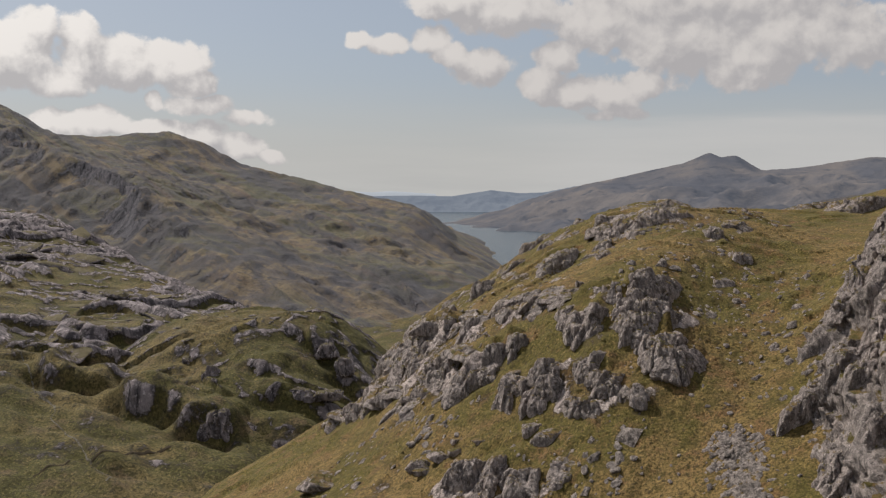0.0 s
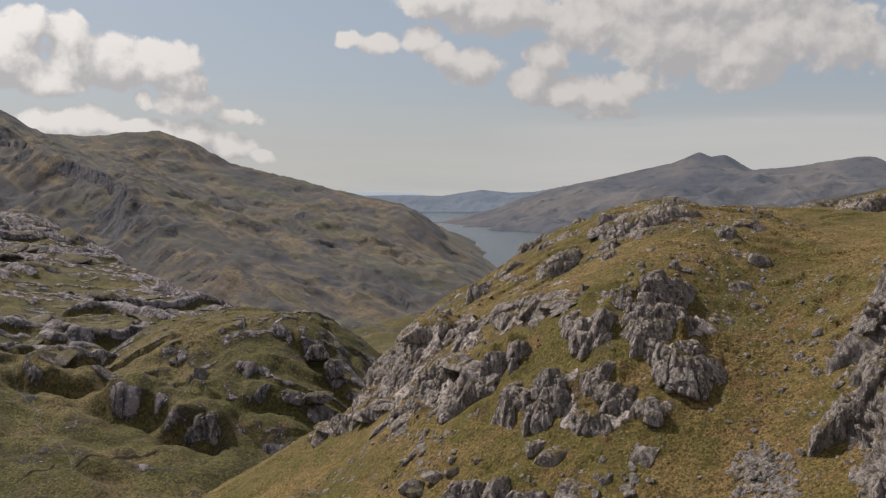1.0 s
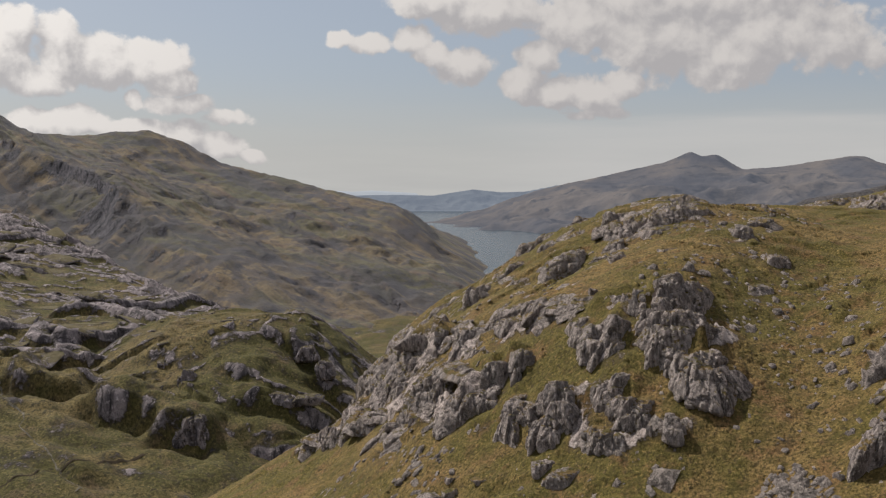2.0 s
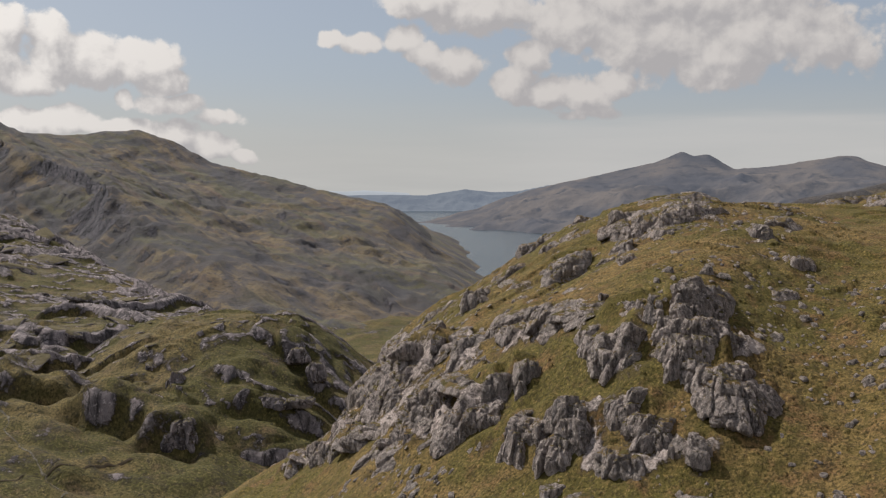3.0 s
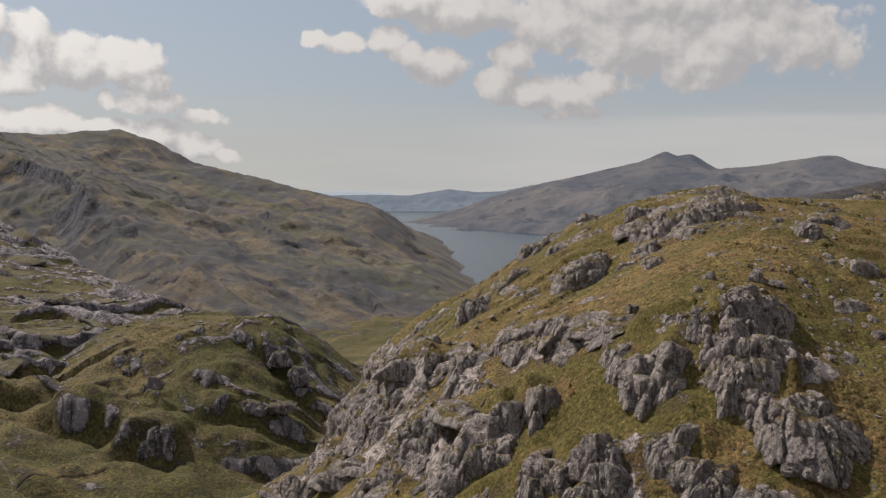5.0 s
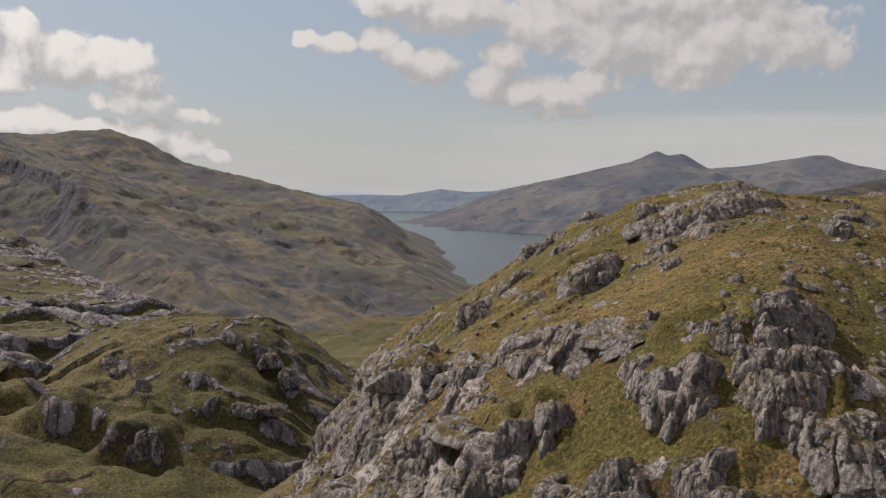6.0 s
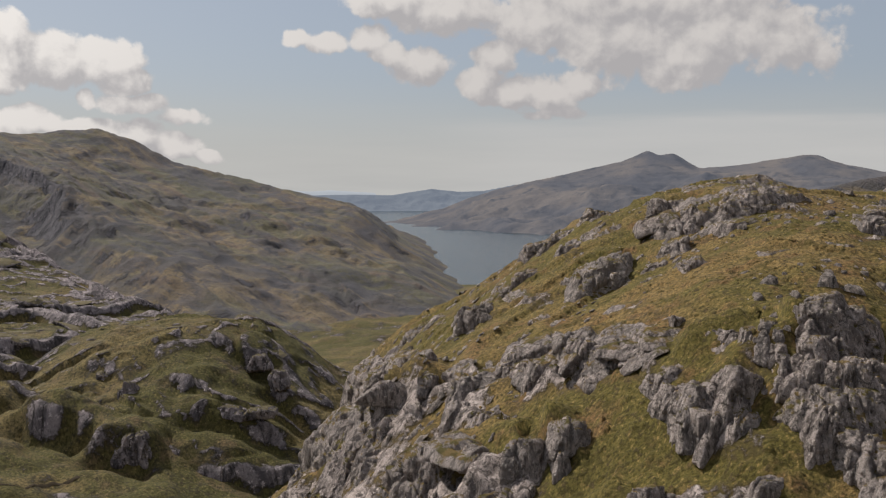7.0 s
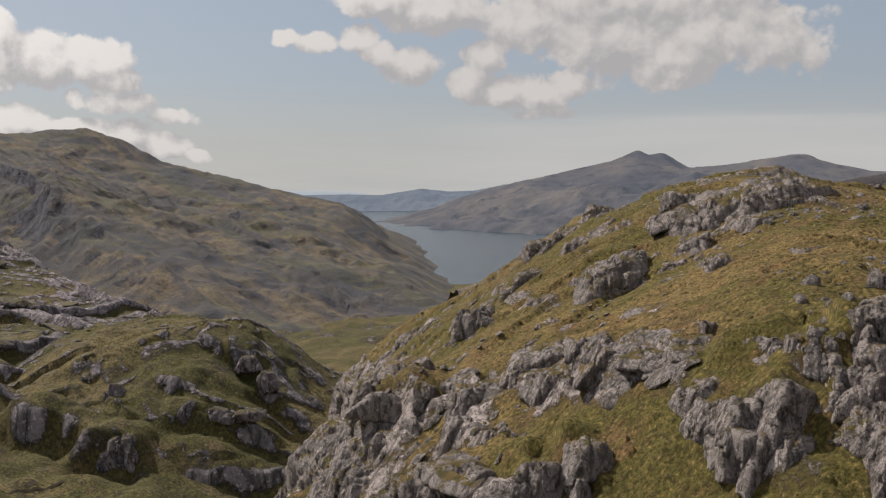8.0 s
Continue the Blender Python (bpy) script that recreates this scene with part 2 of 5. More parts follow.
# blue in the rock tones and the sheen stands in for haze
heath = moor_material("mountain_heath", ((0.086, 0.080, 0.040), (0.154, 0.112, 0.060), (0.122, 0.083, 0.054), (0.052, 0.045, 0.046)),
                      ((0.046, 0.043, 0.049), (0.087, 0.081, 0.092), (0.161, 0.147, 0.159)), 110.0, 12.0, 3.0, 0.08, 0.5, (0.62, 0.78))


def rock_material(name, tone, mossy=True):
    mat, q, bsdf = shell(name, 0.9, 0.25)
    at = q.node("ShaderNodeNewGeometry").outputs["Position"]
    col, high = stone_colour(q, at, tone, 0.42)
    fineg = q.noise(at, 14.0, 5.0, 0.7)
    col = q.mix(q.step(fineg, 0.52, 0.75), col, (0.085, 0.08, 0.08))
    own = q.node("ShaderNodeObjectInfo").outputs["Random"]
    col = q.mix(q.math("MULTIPLY", own, 0.3), col, (0.26, 0.235, 0.22))
    # turf creeping over the flat tops
    up = q.node("ShaderNodeSeparateXYZ")
    q.plug(up.inputs[0], q.node("ShaderNodeNewGeometry").outputs["Normal"])
    moss = 0.0 if not mossy else q.step(q.math("ADD", up.outputs[2], q.math("MULTIPLY", q.math("SUBTRACT", q.noise(at, 0.8, 7.0, 0.68), 0.5), 2.2)), 0.76, 0.94)
    col = q.mix(moss, col, q.mix(q.step(q.noise(at, 2.0, 4.0), 0.4, 0.6), TURF[0], TURF[1]))
    q.plug(bsdf.inputs["Base Color"], col)
    q.plug(bsdf.inputs["Normal"], q.bump(q.math("ADD", high, q.math("MULTIPLY", fineg, 0.5)), 1.0, 0.2))
    return mat


schist = rock_material("grey_schist", SCHIST)
# the schist again, its colour darkened to tone down light on flat-lying stones
slate = rock_material("loose_schist_darkened", ((0.110, 0.093, 0.084), (0.320, 0.272, 0.245), (0.56, 0.49, 0.44)), False)


def water_material():
    mat, q, bsdf = shell("loch_water", 0.22, 0.4)
    at = q.node("ShaderNodeNewGeometry").outputs["Position"]
    bsdf.inputs["Base Color"].default_value = (0.02, 0.035, 0.045, 1)
    ripples = q.noise(q.mapped(at, (1, 0.5, 1)), 0.12, 6.0, 0.65)
    q.plug(bsdf.inputs["Normal"], q.bump(ripples, 0.8, 2.0))
    return mat


water = water_material()


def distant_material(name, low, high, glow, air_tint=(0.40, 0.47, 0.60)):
    """Far hills as a backdrop; a flat bluish glow stands in for the haze."""
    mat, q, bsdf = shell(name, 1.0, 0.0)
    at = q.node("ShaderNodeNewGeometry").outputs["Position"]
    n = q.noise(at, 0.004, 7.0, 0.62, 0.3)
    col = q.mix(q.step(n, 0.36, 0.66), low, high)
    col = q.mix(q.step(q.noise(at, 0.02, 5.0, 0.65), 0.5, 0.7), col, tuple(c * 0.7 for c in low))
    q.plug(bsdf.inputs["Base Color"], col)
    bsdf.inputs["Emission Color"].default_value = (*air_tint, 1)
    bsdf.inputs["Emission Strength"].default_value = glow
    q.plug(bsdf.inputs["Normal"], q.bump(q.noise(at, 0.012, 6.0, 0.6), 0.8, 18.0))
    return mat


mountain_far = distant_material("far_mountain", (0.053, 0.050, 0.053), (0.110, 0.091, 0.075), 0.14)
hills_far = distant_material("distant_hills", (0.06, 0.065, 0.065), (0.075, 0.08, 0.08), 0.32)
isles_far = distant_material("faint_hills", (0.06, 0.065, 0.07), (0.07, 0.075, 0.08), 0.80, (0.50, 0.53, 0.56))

# ---- plan of the knoll's rocks ----
# x, y, height over the turf, half width, half depth, half height, kind of block (0 bulging, 1 upright, 2 slab, 3 loose)
WEST_CLIFF = [
    (-0.8, 76.9, -0.07, 1.35, 1.52, 1.02, 0),
    (-2.2, 81.6, -0.14, 1.08, 2.40, 1.61, 0),
    (-1.7, 64.8, -0.14, 1.11, 1.73, 1.16, 0),
    (-2.8, 65.9, -0.14, 1.22, 2.04, 1.37, 0),
    (-0.3, 63.9, -0.14, 0.77, 0.64, 0.93, 1),
    (-4.2, 68.2, -0.00, 0.92, 1.06, 0.71, 0),
    (0.7, 80.3, -0.07, 1.01, 1.04, 0.70, 0),
    (-0.2, 79.9, -0.07, 1.32, 1.41, 0.51, 2),
    (-1.4, 61.2, -0.14, 0.88, 0.86, 0.57, 0),
]
UPPER_SLABS = [
    (2.2, 61.0, -0.15, 1.10, 0.85, 0.57, 0),
    (4.3, 61.1, -0.07, 1.17, 1.09, 0.40, 2),
    (3.4, 62.6, -0.00, 0.31, 0.23, 0.17, 3),
    (5.5, 58.9, -0.07, 0.72, 0.73, 0.50, 0),
    (5.9, 56.8, -0.07, 0.59, 0.66, 0.45, 0),
    (6.6, 56.4, -0.07, 0.74, 1.03, 0.38, 2),
    (7.4, 55.8, -0.07, 0.80, 0.51, 0.14, 2),
    (8.0, 55.4, 0.00, 0.26, 0.19, 0.17, 3),
    (4.3, 58.7, -0.07, 0.66, 0.52, 0.35, 0),
    (5.0, 62.7, -0.00, 0.84, 0.55, 0.20, 2),
    (5.4, 57.2, -0.07, 0.53, 0.55, 0.37, 0),
    (3.9, 60.0, -0.07, 0.51, 0.48, 0.17, 2),
]
LEAN_ROCK = [
    (3.0, 69.3, -0.07, 1.04, 1.13, 0.76, 0),
]
DARK_BOULDER = [
    (8.2, 66.3, -0.15, 1.42, 1.56, 1.06, 0),
]
TWIN_ROCKS = [
    (11.1, 65.9, -0.07, 0.68, 0.72, 0.49, 0),
    (10.4, 61.3, -0.00, 0.52, 0.65, 0.44, 0),
    (10.0, 64.5, -0.00, 0.51, 0.44, 0.29, 0),
    (9.3, 62.6, -0.00, 0.60, 0.47, 0.18, 2),
    (7.0, 67.0, -0.07, 0.49, 0.75, 0.50, 0),
    (7.1, 60.0, -0.07, 0.40, 0.56, 0.20, 2),
]
SUMMIT_DOME = [
    (12.1, 70.4, -0.15, 0.90, 0.73, 0.88, 1),
    (13.2, 68.9, -0.15, 1.27, 1.91, 0.71, 2),
    (14.6, 68.2, -0.15, 1.59, 2.14, 0.80, 2),
    (15.6, 72.0, -0.00, 2.42, 1.53, 0.48, 2),
    (16.5, 68.3, -0.07, 1.22, 1.23, 0.46, 2),
]
CREST_ROCKS = [
    (7.2, 77.5, -0.00, 0.87, 0.90, 0.61, 0),
    (8.2, 75.3, -0.00, 0.93, 0.92, 0.62, 0),
    (13.3, 90.4, -0.00, 1.03, 1.11, 0.75, 0),
    (9.5, 71.9, -0.07, 0.98, 1.14, 0.42, 2),
    (7.8, 71.9, -0.07, 0.67, 0.81, 0.54, 0),
    (5.7, 71.9, -0.07, 0.75, 0.80, 0.54, 0),
    (4.8, 72.4, -0.07, 0.65, 1.05, 0.39, 2),
    (4.9, 69.3, -0.07, 0.58, 0.98, 0.36, 2),
    (4.0, 71.6, -0.07, 0.68, 0.77, 0.28, 2),
    (5.6, 68.1, -0.07, 0.88, 0.71, 0.26, 2),
]
EAST_ROCKS = [
    (17.6, 61.8, -0.07, 0.71, 0.57, 0.73, 1),
    (20.0, 65.5, -0.00, 0.92, 0.85, 0.32, 2),
    (15.3, 59.5, -0.00, 0.50, 0.61, 0.23, 2),
    (12.9, 59.7, -0.00, 0.60, 0.42, 0.15, 2),
    (18.2, 58.0, -0.07, 0.74, 0.76, 0.53, 0),
    (16.1, 54.8, -0.07, 0.57, 0.42, 0.20, 2),
    (35.6, 90.4, -0.00, 2.41, 1.57, 0.59, 2),
    (36.7, 82.9, -0.07, 2.86, 1.60, 1.06, 0),
]
SLOPE_BOULDERS = [
    (6.0, 43.6, -0.15, 1.26, 0.81, 0.48, 2),
    (4.5, 47.0, 0.00, 0.53, 0.39, 0.31, 3),
    (5.1, 45.9, 0.00, 0.59, 0.44, 0.36, 3),
    (-1.2, 49.4, 0.00, 0.70, 0.53, 0.31, 3),
    (-0.1, 49.1, 0.00, 0.49, 0.37, 0.22, 3),
    (-1.1, 48.7, 0.00, 0.39, 0.29, 0.20, 3),
    (0.6, 48.8, -0.00, 0.39, 0.29, 0.19, 3),
    (-6.9, 53.9, 0.00, 1.28, 0.97, 0.47, 3),
    (0.7, 49.6, 0.00, 0.32, 0.24, 0.22, 3),
    (2.0, 48.3, -0.00, 0.37, 0.28, 0.17, 3),
    (6.7, 46.8, -0.29, 0.67, 0.55, 0.50, 1),
]
SLATE_STEPS = [
    (-2.1, 57.3, 0.00, 0.54, 0.41, 0.30, 3),
    (-1.7, 56.3, -0.07, 0.98, 0.73, 0.27, 2),
    (-3.0, 57.9, -0.07, 0.79, 0.51, 0.18, 2),
    (-0.9, 56.1, 0.00, 0.48, 0.37, 0.35, 3),
    (-2.2, 55.8, -0.07, 0.68, 0.45, 0.16, 2),
]
BLOCKS = [row for rows in (WEST_CLIFF, UPPER_SLABS, LEAN_ROCK, DARK_BOULDER, TWIN_ROCKS, SUMMIT_DOME, CREST_ROCKS, EAST_ROCKS, SLOPE_BOULDERS, SLATE_STEPS) for row in rows]
# crags that step the hill: foot line from west to east with the height of the face (x, y, height), width of the columns, how far the face leans back
CRAGS = {}
CRAGS["tall fissured grey crag with a shaded side above the gully"] = ([(9.1, 50.7, 0.67), (9.5, 49.3, 1.0), (9.7, 48.7, 1.37), (10.1, 48.2, 1.63), (10.5, 47.4, 1.86), (10.8, 46.7, 2.1), (11.4, 46.5, 1.97), (12.2, 47.1, 1.45)], 0.62, 0.9)
CRAGS["pale blocky rock that crowns the crag"] = ([(9.4, 50.8, 1.39), (10.1, 50.6, 2.06), (11.1, 50.8, 2.03), (12, 51.5, 1.57), (12.8, 53.1, 0.64)], 0.75, 0.55)
CRAGS["rounded pale blocks on the shoulder of the crag"] = ([(8.2, 53.2, 0.87), (8.8, 52.9, 0.9), (8.8, 51.8, 1.05), (9.4, 51.4, 1.2)], 0.6, 0.5)
CRAGS["stepped grey rib of rock set in turf"] = ([(6.7, 53.6, 0.51), (6.9, 52, 1.37), (7.2, 50.8, 1.71), (7.6, 50, 1)], 0.55, 0.9)
CRAGS["line of pale grey slabs across the slope"] = ([(3.3, 60.2, 0.4), (4.2, 58.0, 0.7), (4.9, 57.1, 1.0), (5.6, 56.2, 1.05), (6.5, 55.3, 0.65), (7.4, 54.9, 0.45)], 0.8, 0.8)
CRAGS["low pale block in the grass"] = ([(1.1, 59.2, 0.6), (1.7, 58.2, 0.8), (2.3, 57.5, 0.6)], 0.8, 0.6)
CRAGS["grey crag of upright pillars and dark clefts"] = ([(2.7, 53.3, 1.42), (3.2, 53.1, 2.14), (3.7, 53, 2.2), (4.3, 53.1, 1.41)], 0.55, 0.7)
CRAGS["stout grey pillars with dark upright gaps"] = ([(3, 50.7, 1.65), (3.6, 50, 2.41), (4.1, 49.5, 1.92), (4.5, 48.7, 2.36), (5.1, 48.1, 2.46), (5.7, 47.9, 1.54)], 0.62, 0.6)
CRAGS["massive rounded grey crag with a dark lower face"] = ([(-1.5, 57.4, 1.19), (-0.8, 56.1, 2.82), (0, 55.2, 3.31), (0.9, 54.2, 3.32), (1.8, 53.4, 2.64), (2.7, 53.1, 1.48)], 0.95, 0.75)
CRAGS["steep pale cliff on the edge of the knoll"] = ([(-4.4, 63.7, 0.87), (-3.3, 63.2, 1.63), (-2.2, 61.9, 2.59), (-1.4, 61.8, 2.93), (-0.5, 61.4, 2.89), (0.4, 61.3, 1.65)], 0.85, 0.7)
CRAGS["split grey rock with upright blades"] = ([(6.9, 48.6, 1.21), (7.4, 48, 1.38), (7.6, 47, 0.9), (8.2, 46.4, 0.94)], 0.42, 0.4)
CRAGS["small upright blades of dark rock"] = ([(8.5, 45.6, 0.87), (9, 45.4, 1.04), (9.3, 45.1, 1.25), (9.7, 45.2, 0.82)], 0.36, 0.3)
CRAGS["low dark stumps of rock in grass"] = ([(5.8, 47.3, 0.72), (6.4, 46.8, 0.99), (7.1, 46.1, 0.6), (7.4, 46, 0.47)], 0.45, 0.4)
CRAGS["fissured step of rock under the summit"] = ([(11.1, 68.8, 1.09), (11.9, 67.6, 1.25), (12.8, 67.4, 0.93)], 0.6, 0.5)
CRAGS["low grey ledges along the grassy edge"] = ([(-8.3, 66.2, 0.76), (-6.9, 64.8, 1.01), (-5.5, 62.5, 1.11), (-4, 60.8, 0.96), (-2.7, 59.7, 0.43)], 0.8, 0.9)
CRAGS["pale fissured blocks standing out of steep grass"] = ([(0.4, 45.8, 1.16), (1.3, 45.1, 1.8), (2.1, 44.3, 2.12), (2.9, 43.7, 1.69), (3.8, 43.2, 1.2)], 0.65, 0.7)
CRAGS["broken grey wall in the middle of the crag"] = ([(9.4, 49.9, 0.8), (10.0, 49.3, 1.4), (10.8, 48.9, 1.7), (11.6, 48.9, 1.6), (12.5, 49.4, 1.0)], 0.7, 0.7)

# ---- landforms ----
def lattice(i, j, seed):
    h = (i * 374761393 + j * 668265263 + seed * 974634777) & 0xFFFFFFFF
    h = ((h ^ (h >> 13)) * 1274126177) & 0xFFFFFFFF
    return ((h ^ (h >> 16)) & 0xFFFF) / 32767.5 - 1.0


def wave(x, y, seed):
    """Smooth noise between -1 and 1."""
    i, j = np.floor(x).astype(np.int64), np.floor(y).astype(np.int64)
    u, v = x - i, y - j
    u, v = u * u * u * (u * (u * 6 - 15) + 10), v * v * v * (v * (v * 6 - 15) + 10)
    a, b = lattice(i, j, seed), lattice(i + 1, j, seed)
    c, d = lattice(i, j + 1, seed), lattice(i + 1, j + 1, seed)
    return (a * (1 - u) + b * u) * (1 - v) + (c * (1 - u) + d * u) * v


def fbm(x, y, size, octaves, seed, gain=0.5):
    total, amp, f = 0.0, 1.0, 1.0 / size
    for k in range(octaves):
        total = total + amp * wave(x * f + 17.3 * k, y * f - 9.1 * k, seed + k)
        amp, f = amp * gain, f * 2.03
    return total


def ridged(x, y, size, octaves, seed):
    total, amp, f = 0.0, 1.0, 1.0 / size
    for k in range(octaves):
        total = total + amp * (1 - 2 * np.abs(wave(x * f + 5.7 * k, y * f + 3.3 * k, seed + k)))
        amp, f = amp * 0.5, f * 2.1
    return total


def ease(a, low, high):
    u = np.clip((a - low) / (high - low), 0, 1)
    return u * u * (3 - 2 * u)


# broad relief of the knoll: heights on a coarse grid, from south (near) to north, west to east
RELIEF = np.array([
    [127.4, 129.2, 130.8, 131.8, 132.9, 135.5, 137.8, 139.5, 145.0, 151.0, 156.0],
    [128.1, 130.2, 132.5, 134.2, 135.9, 138.9, 139.6, 144.0, 148.5, 151.2, 153.5],
    [128.8, 131.0, 133.2, 135.9, 139.9, 146.0, 142.3, 143.1, 147.4, 149.2, 150.5],
    [129.2, 131.0, 133.6, 139.0, 143.0, 146.5, 146.9, 145.0, 146.0, 147.5, 148.8],
    [128.9, 131.5, 134.8, 141.3, 143.0, 144.1, 147.7, 147.8, 146.6, 146.9, 147.7],
    [127.7, 132.2, 133.9, 139.5, 144.1, 147.2, 149.5, 148.5, 147.4, 147.4, 147.6],
    [124.8, 128.8, 131.7, 138.8, 143.1, 146.7, 148.0, 148.3, 148.3, 148.2, 147.9],
    [119.2, 124.4, 131.5, 141.1, 142.1, 145.0, 146.8, 147.8, 148.2, 148.1, 148.2],
    [114.0, 121.2, 129.7, 137.8, 140.4, 144.9, 147.3, 147.3, 146.9, 146.7, 148.2],
])
RELIEF_X, RELIEF_Y, RELIEF_DX, RELIEF_DY = -16.0, 36.5, 5.15, 7.15


def spline(u, n):
    u = np.clip(u, 0.0, n - 1.0001)
    i = np.floor(u).astype(int)
    f = u - i
    return i, ((1 - f) ** 3 / 6, (3 * f ** 3 - 6 * f * f + 4) / 6, (-3 * f ** 3 + 3 * f * f + 3 * f + 1) / 6, f ** 3 / 6)


def knoll_base(x, y):
    rows, cols = RELIEF.shape
    i, wx = spline((x - RELIEF_X) / RELIEF_DX, cols)
    j, wy = spline((y - RELIEF_Y) / RELIEF_DY, rows)
    z = 0.0
    for b in range(4):
        for a in range(4):
            z = z + RELIEF[np.clip(j - 1 + b, 0, rows - 1), np.clip(i - 1 + a, 0, cols - 1)] * wx[a] * wy[b]
    east, north = RELIEF_X + RELIEF_DX * (cols - 1), RELIEF_Y + RELIEF_DY * (rows - 1)
    return (z - 0.9 * np.maximum(RELIEF_X - x, 0) - 0.55 * np.maximum(y - north, 0) - 0.45 * np.maximum(RELIEF_Y - y, 0)
            + 0.25 * np.minimum(np.maximum(x - east, 0), 60))


def near_blocks(x, y):
    """How far the turf climbs behind the blocks of rock, and how bare the ground beside them is."""
    climb, bare = np.zeros(np.shape(x)), np.zeros(np.shape(x))
    for bx, by, lift, rx, ry, rz, kind in BLOCKS:
        w = 0.9 * rx + 0.5
        m = (np.abs(x - bx) < 3 * w + 2) & (np.abs(y - by) < 4 * (ry + 1))
        if kind == 3 or lift > 1.1 or not m.any():
            continue
        u, v = (x[m] - bx) / w, (y[m] - by - 0.8 * ry) / (1.0 * ry + 0.4)
        climb[m] = np.maximum(climb[m], (0.62 * rz + lift) * np.exp(-u * u - np.where(v > 0, 0.30, 1.6) * v * v))
        bare[m] = np.maximum(bare[m], np.exp(-(((x[m] - bx) / (1.5 * rx + 0.4)) ** 2 + ((y[m] - by + 0.6) / (1.7 * ry + 0.7)) ** 2)))
    return climb, bare


def crag_steps(x, y):
    """How far the ground is raised behind the crags' faces, and how near a face is."""
    base = knoll_base(x, y)
    climb, bare = np.zeros(np.shape(x)), np.zeros(np.shape(x))
    for line, width, lean in CRAGS.values():
        line = np.array(line)
        m = (x > line[:, 0].min() - 4) & (x < line[:, 0].max() + 4) & (y > line[:, 1].min() - 3) & (y < line[:, 1].max() + 9)
        if not m.any():
            continue
        px, py = x[m], y[m]
        near, side, high, foot = np.full(px.shape, 1e9), np.zeros(px.shape), np.zeros(px.shape), np.zeros(px.shape)
        level = knoll_base(line[:, 0], line[:, 1])
        for k in range(len(line) - 1):
            (x0, y0, h0), (x1, y1, h1) = line[k], line[k + 1]
            dx, dy = x1 - x0, y1 - y0
            n = math.hypot(dx, dy)
            along = ((px - x0) * dx + (py - y0) * dy) / (n * n)
            u = np.clip(along, 0, 1)
            d = np.hypot(px - x0 - u * dx, py - y0 - u * dy)
            v = (-(px - x0) * dy + (py - y0) * dx) / n
            past = np.maximum(np.maximum(-along, along - 1), 0) * n
            take = d < near
            near = np.where(take, d, near)
            side = np.where(take, v, side)
            fade = np.exp(-(past / (0.5 * np.maximum(h0, h1) + 0.3)) ** 2)
            high = np.where(take, (h0 + u * (h1 - h0)) * fade, high)
            foot = np.where(take, level[k] + u * (level[k + 1] - level[k]), foot)
        ramp = ease(side, 0.05, lean * high + 0.5)
        back = np.exp(-(np.maximum(side - lean * high - 0.4, 0) / (1.6 * high + 0.6)) ** 2)
        climb[m] = np.maximum(climb[m], np.maximum(foot + high * 0.90 * ramp - base[m], 0) * back * (side > 0) * ease(high, 0.05, 0.4))
        bare[m] = np.maximum(bare[m], ease(high, 0.1, 0.6) * np.exp(-(np.where(side > 0, np.maximum(side - 0.5 * lean * high, 0) / 0.32, side / 0.35)) ** 2))
    return climb, bare


def knoll_rock(x, y):
    """Share of bare rock in the knoll's surface, 0 to 1: steep ground, the feet of the crags, broken patches."""
    e = 0.8
    slope = np.hypot(knoll_base(x + e, y) - knoll_base(x - e, y), knoll_base(x, y + e) - knoll_base(x, y - e)) / (2 * e)
    share = 0.09 + 0.14 * ease(3 - x, 0, 5) * ease(63 - y, 0, 8) + 0.4 * (slope - 0.95) + 0.17 * ridged(x * 0.9, y, 4.2, 3, 41) + 0.14 * fbm(x, y * 1.1, 1.5, 3, 45) + 0.20 * fbm(x, y, 7.5, 3, 52)
    return np.clip(share + (0.14 + 0.3 * fbm(x, y, 1.8, 3, 47)) * near_blocks(x, y)[1] + (0.42 + 0.5 * fbm(x, y, 1.6, 3, 57)) * crag_steps(x, y)[1], 0, 1)


def knoll_height(x, y):
    bare = ease(knoll_rock(x, y), 0.35, 0.65)
    z = knoll_base(x, y) + np.maximum(near_blocks(x, y)[0], crag_steps(x, y)[0]) + 0.27 * (saw(x, y, 4.2, 0.25, 281) - 0.2) + 0.16 * fbm(x, y, 3.6, 3, 11) + 0.075 * fbm(x, y, 0.9, 4, 21, 0.6)
    return z + bare * (0.04 + 0.17 * ridged(x, y * 0.8, 1.2, 4, 31)) + 0.20 * crag_steps(x, y)[1] * ridged(x, y * 0.45, 0.8, 3, 37)


def bench_ledges(x, y):
    return saw(x, y, 62, 0.12, 201), saw(x, y, 27, 0.2, 207), saw(x, y, 12, 0.1, 213)


def hill_ledges(x, y):
    return saw(x, y, 21, 0.25, 263, -0.1), saw(x, y, 9, -0.2, 269, -0.1)


def saw(x, y, length, lean, seed, broken=0.0):
    """Tilted ledges, 0 to 1: short cliffs that face south, treads that sink gently behind them."""
    s = (y + lean * x) / length + 1.5 * fbm(x, y, 2.4 * length, 4, seed)
    f = s - np.floor(s)
    there = ease(fbm(x, y, 1.7 * length, 3, seed + 3) + broken, -0.22, 0.18)
    return ease(f, 0.0, 0.12) * (1 - f) * there


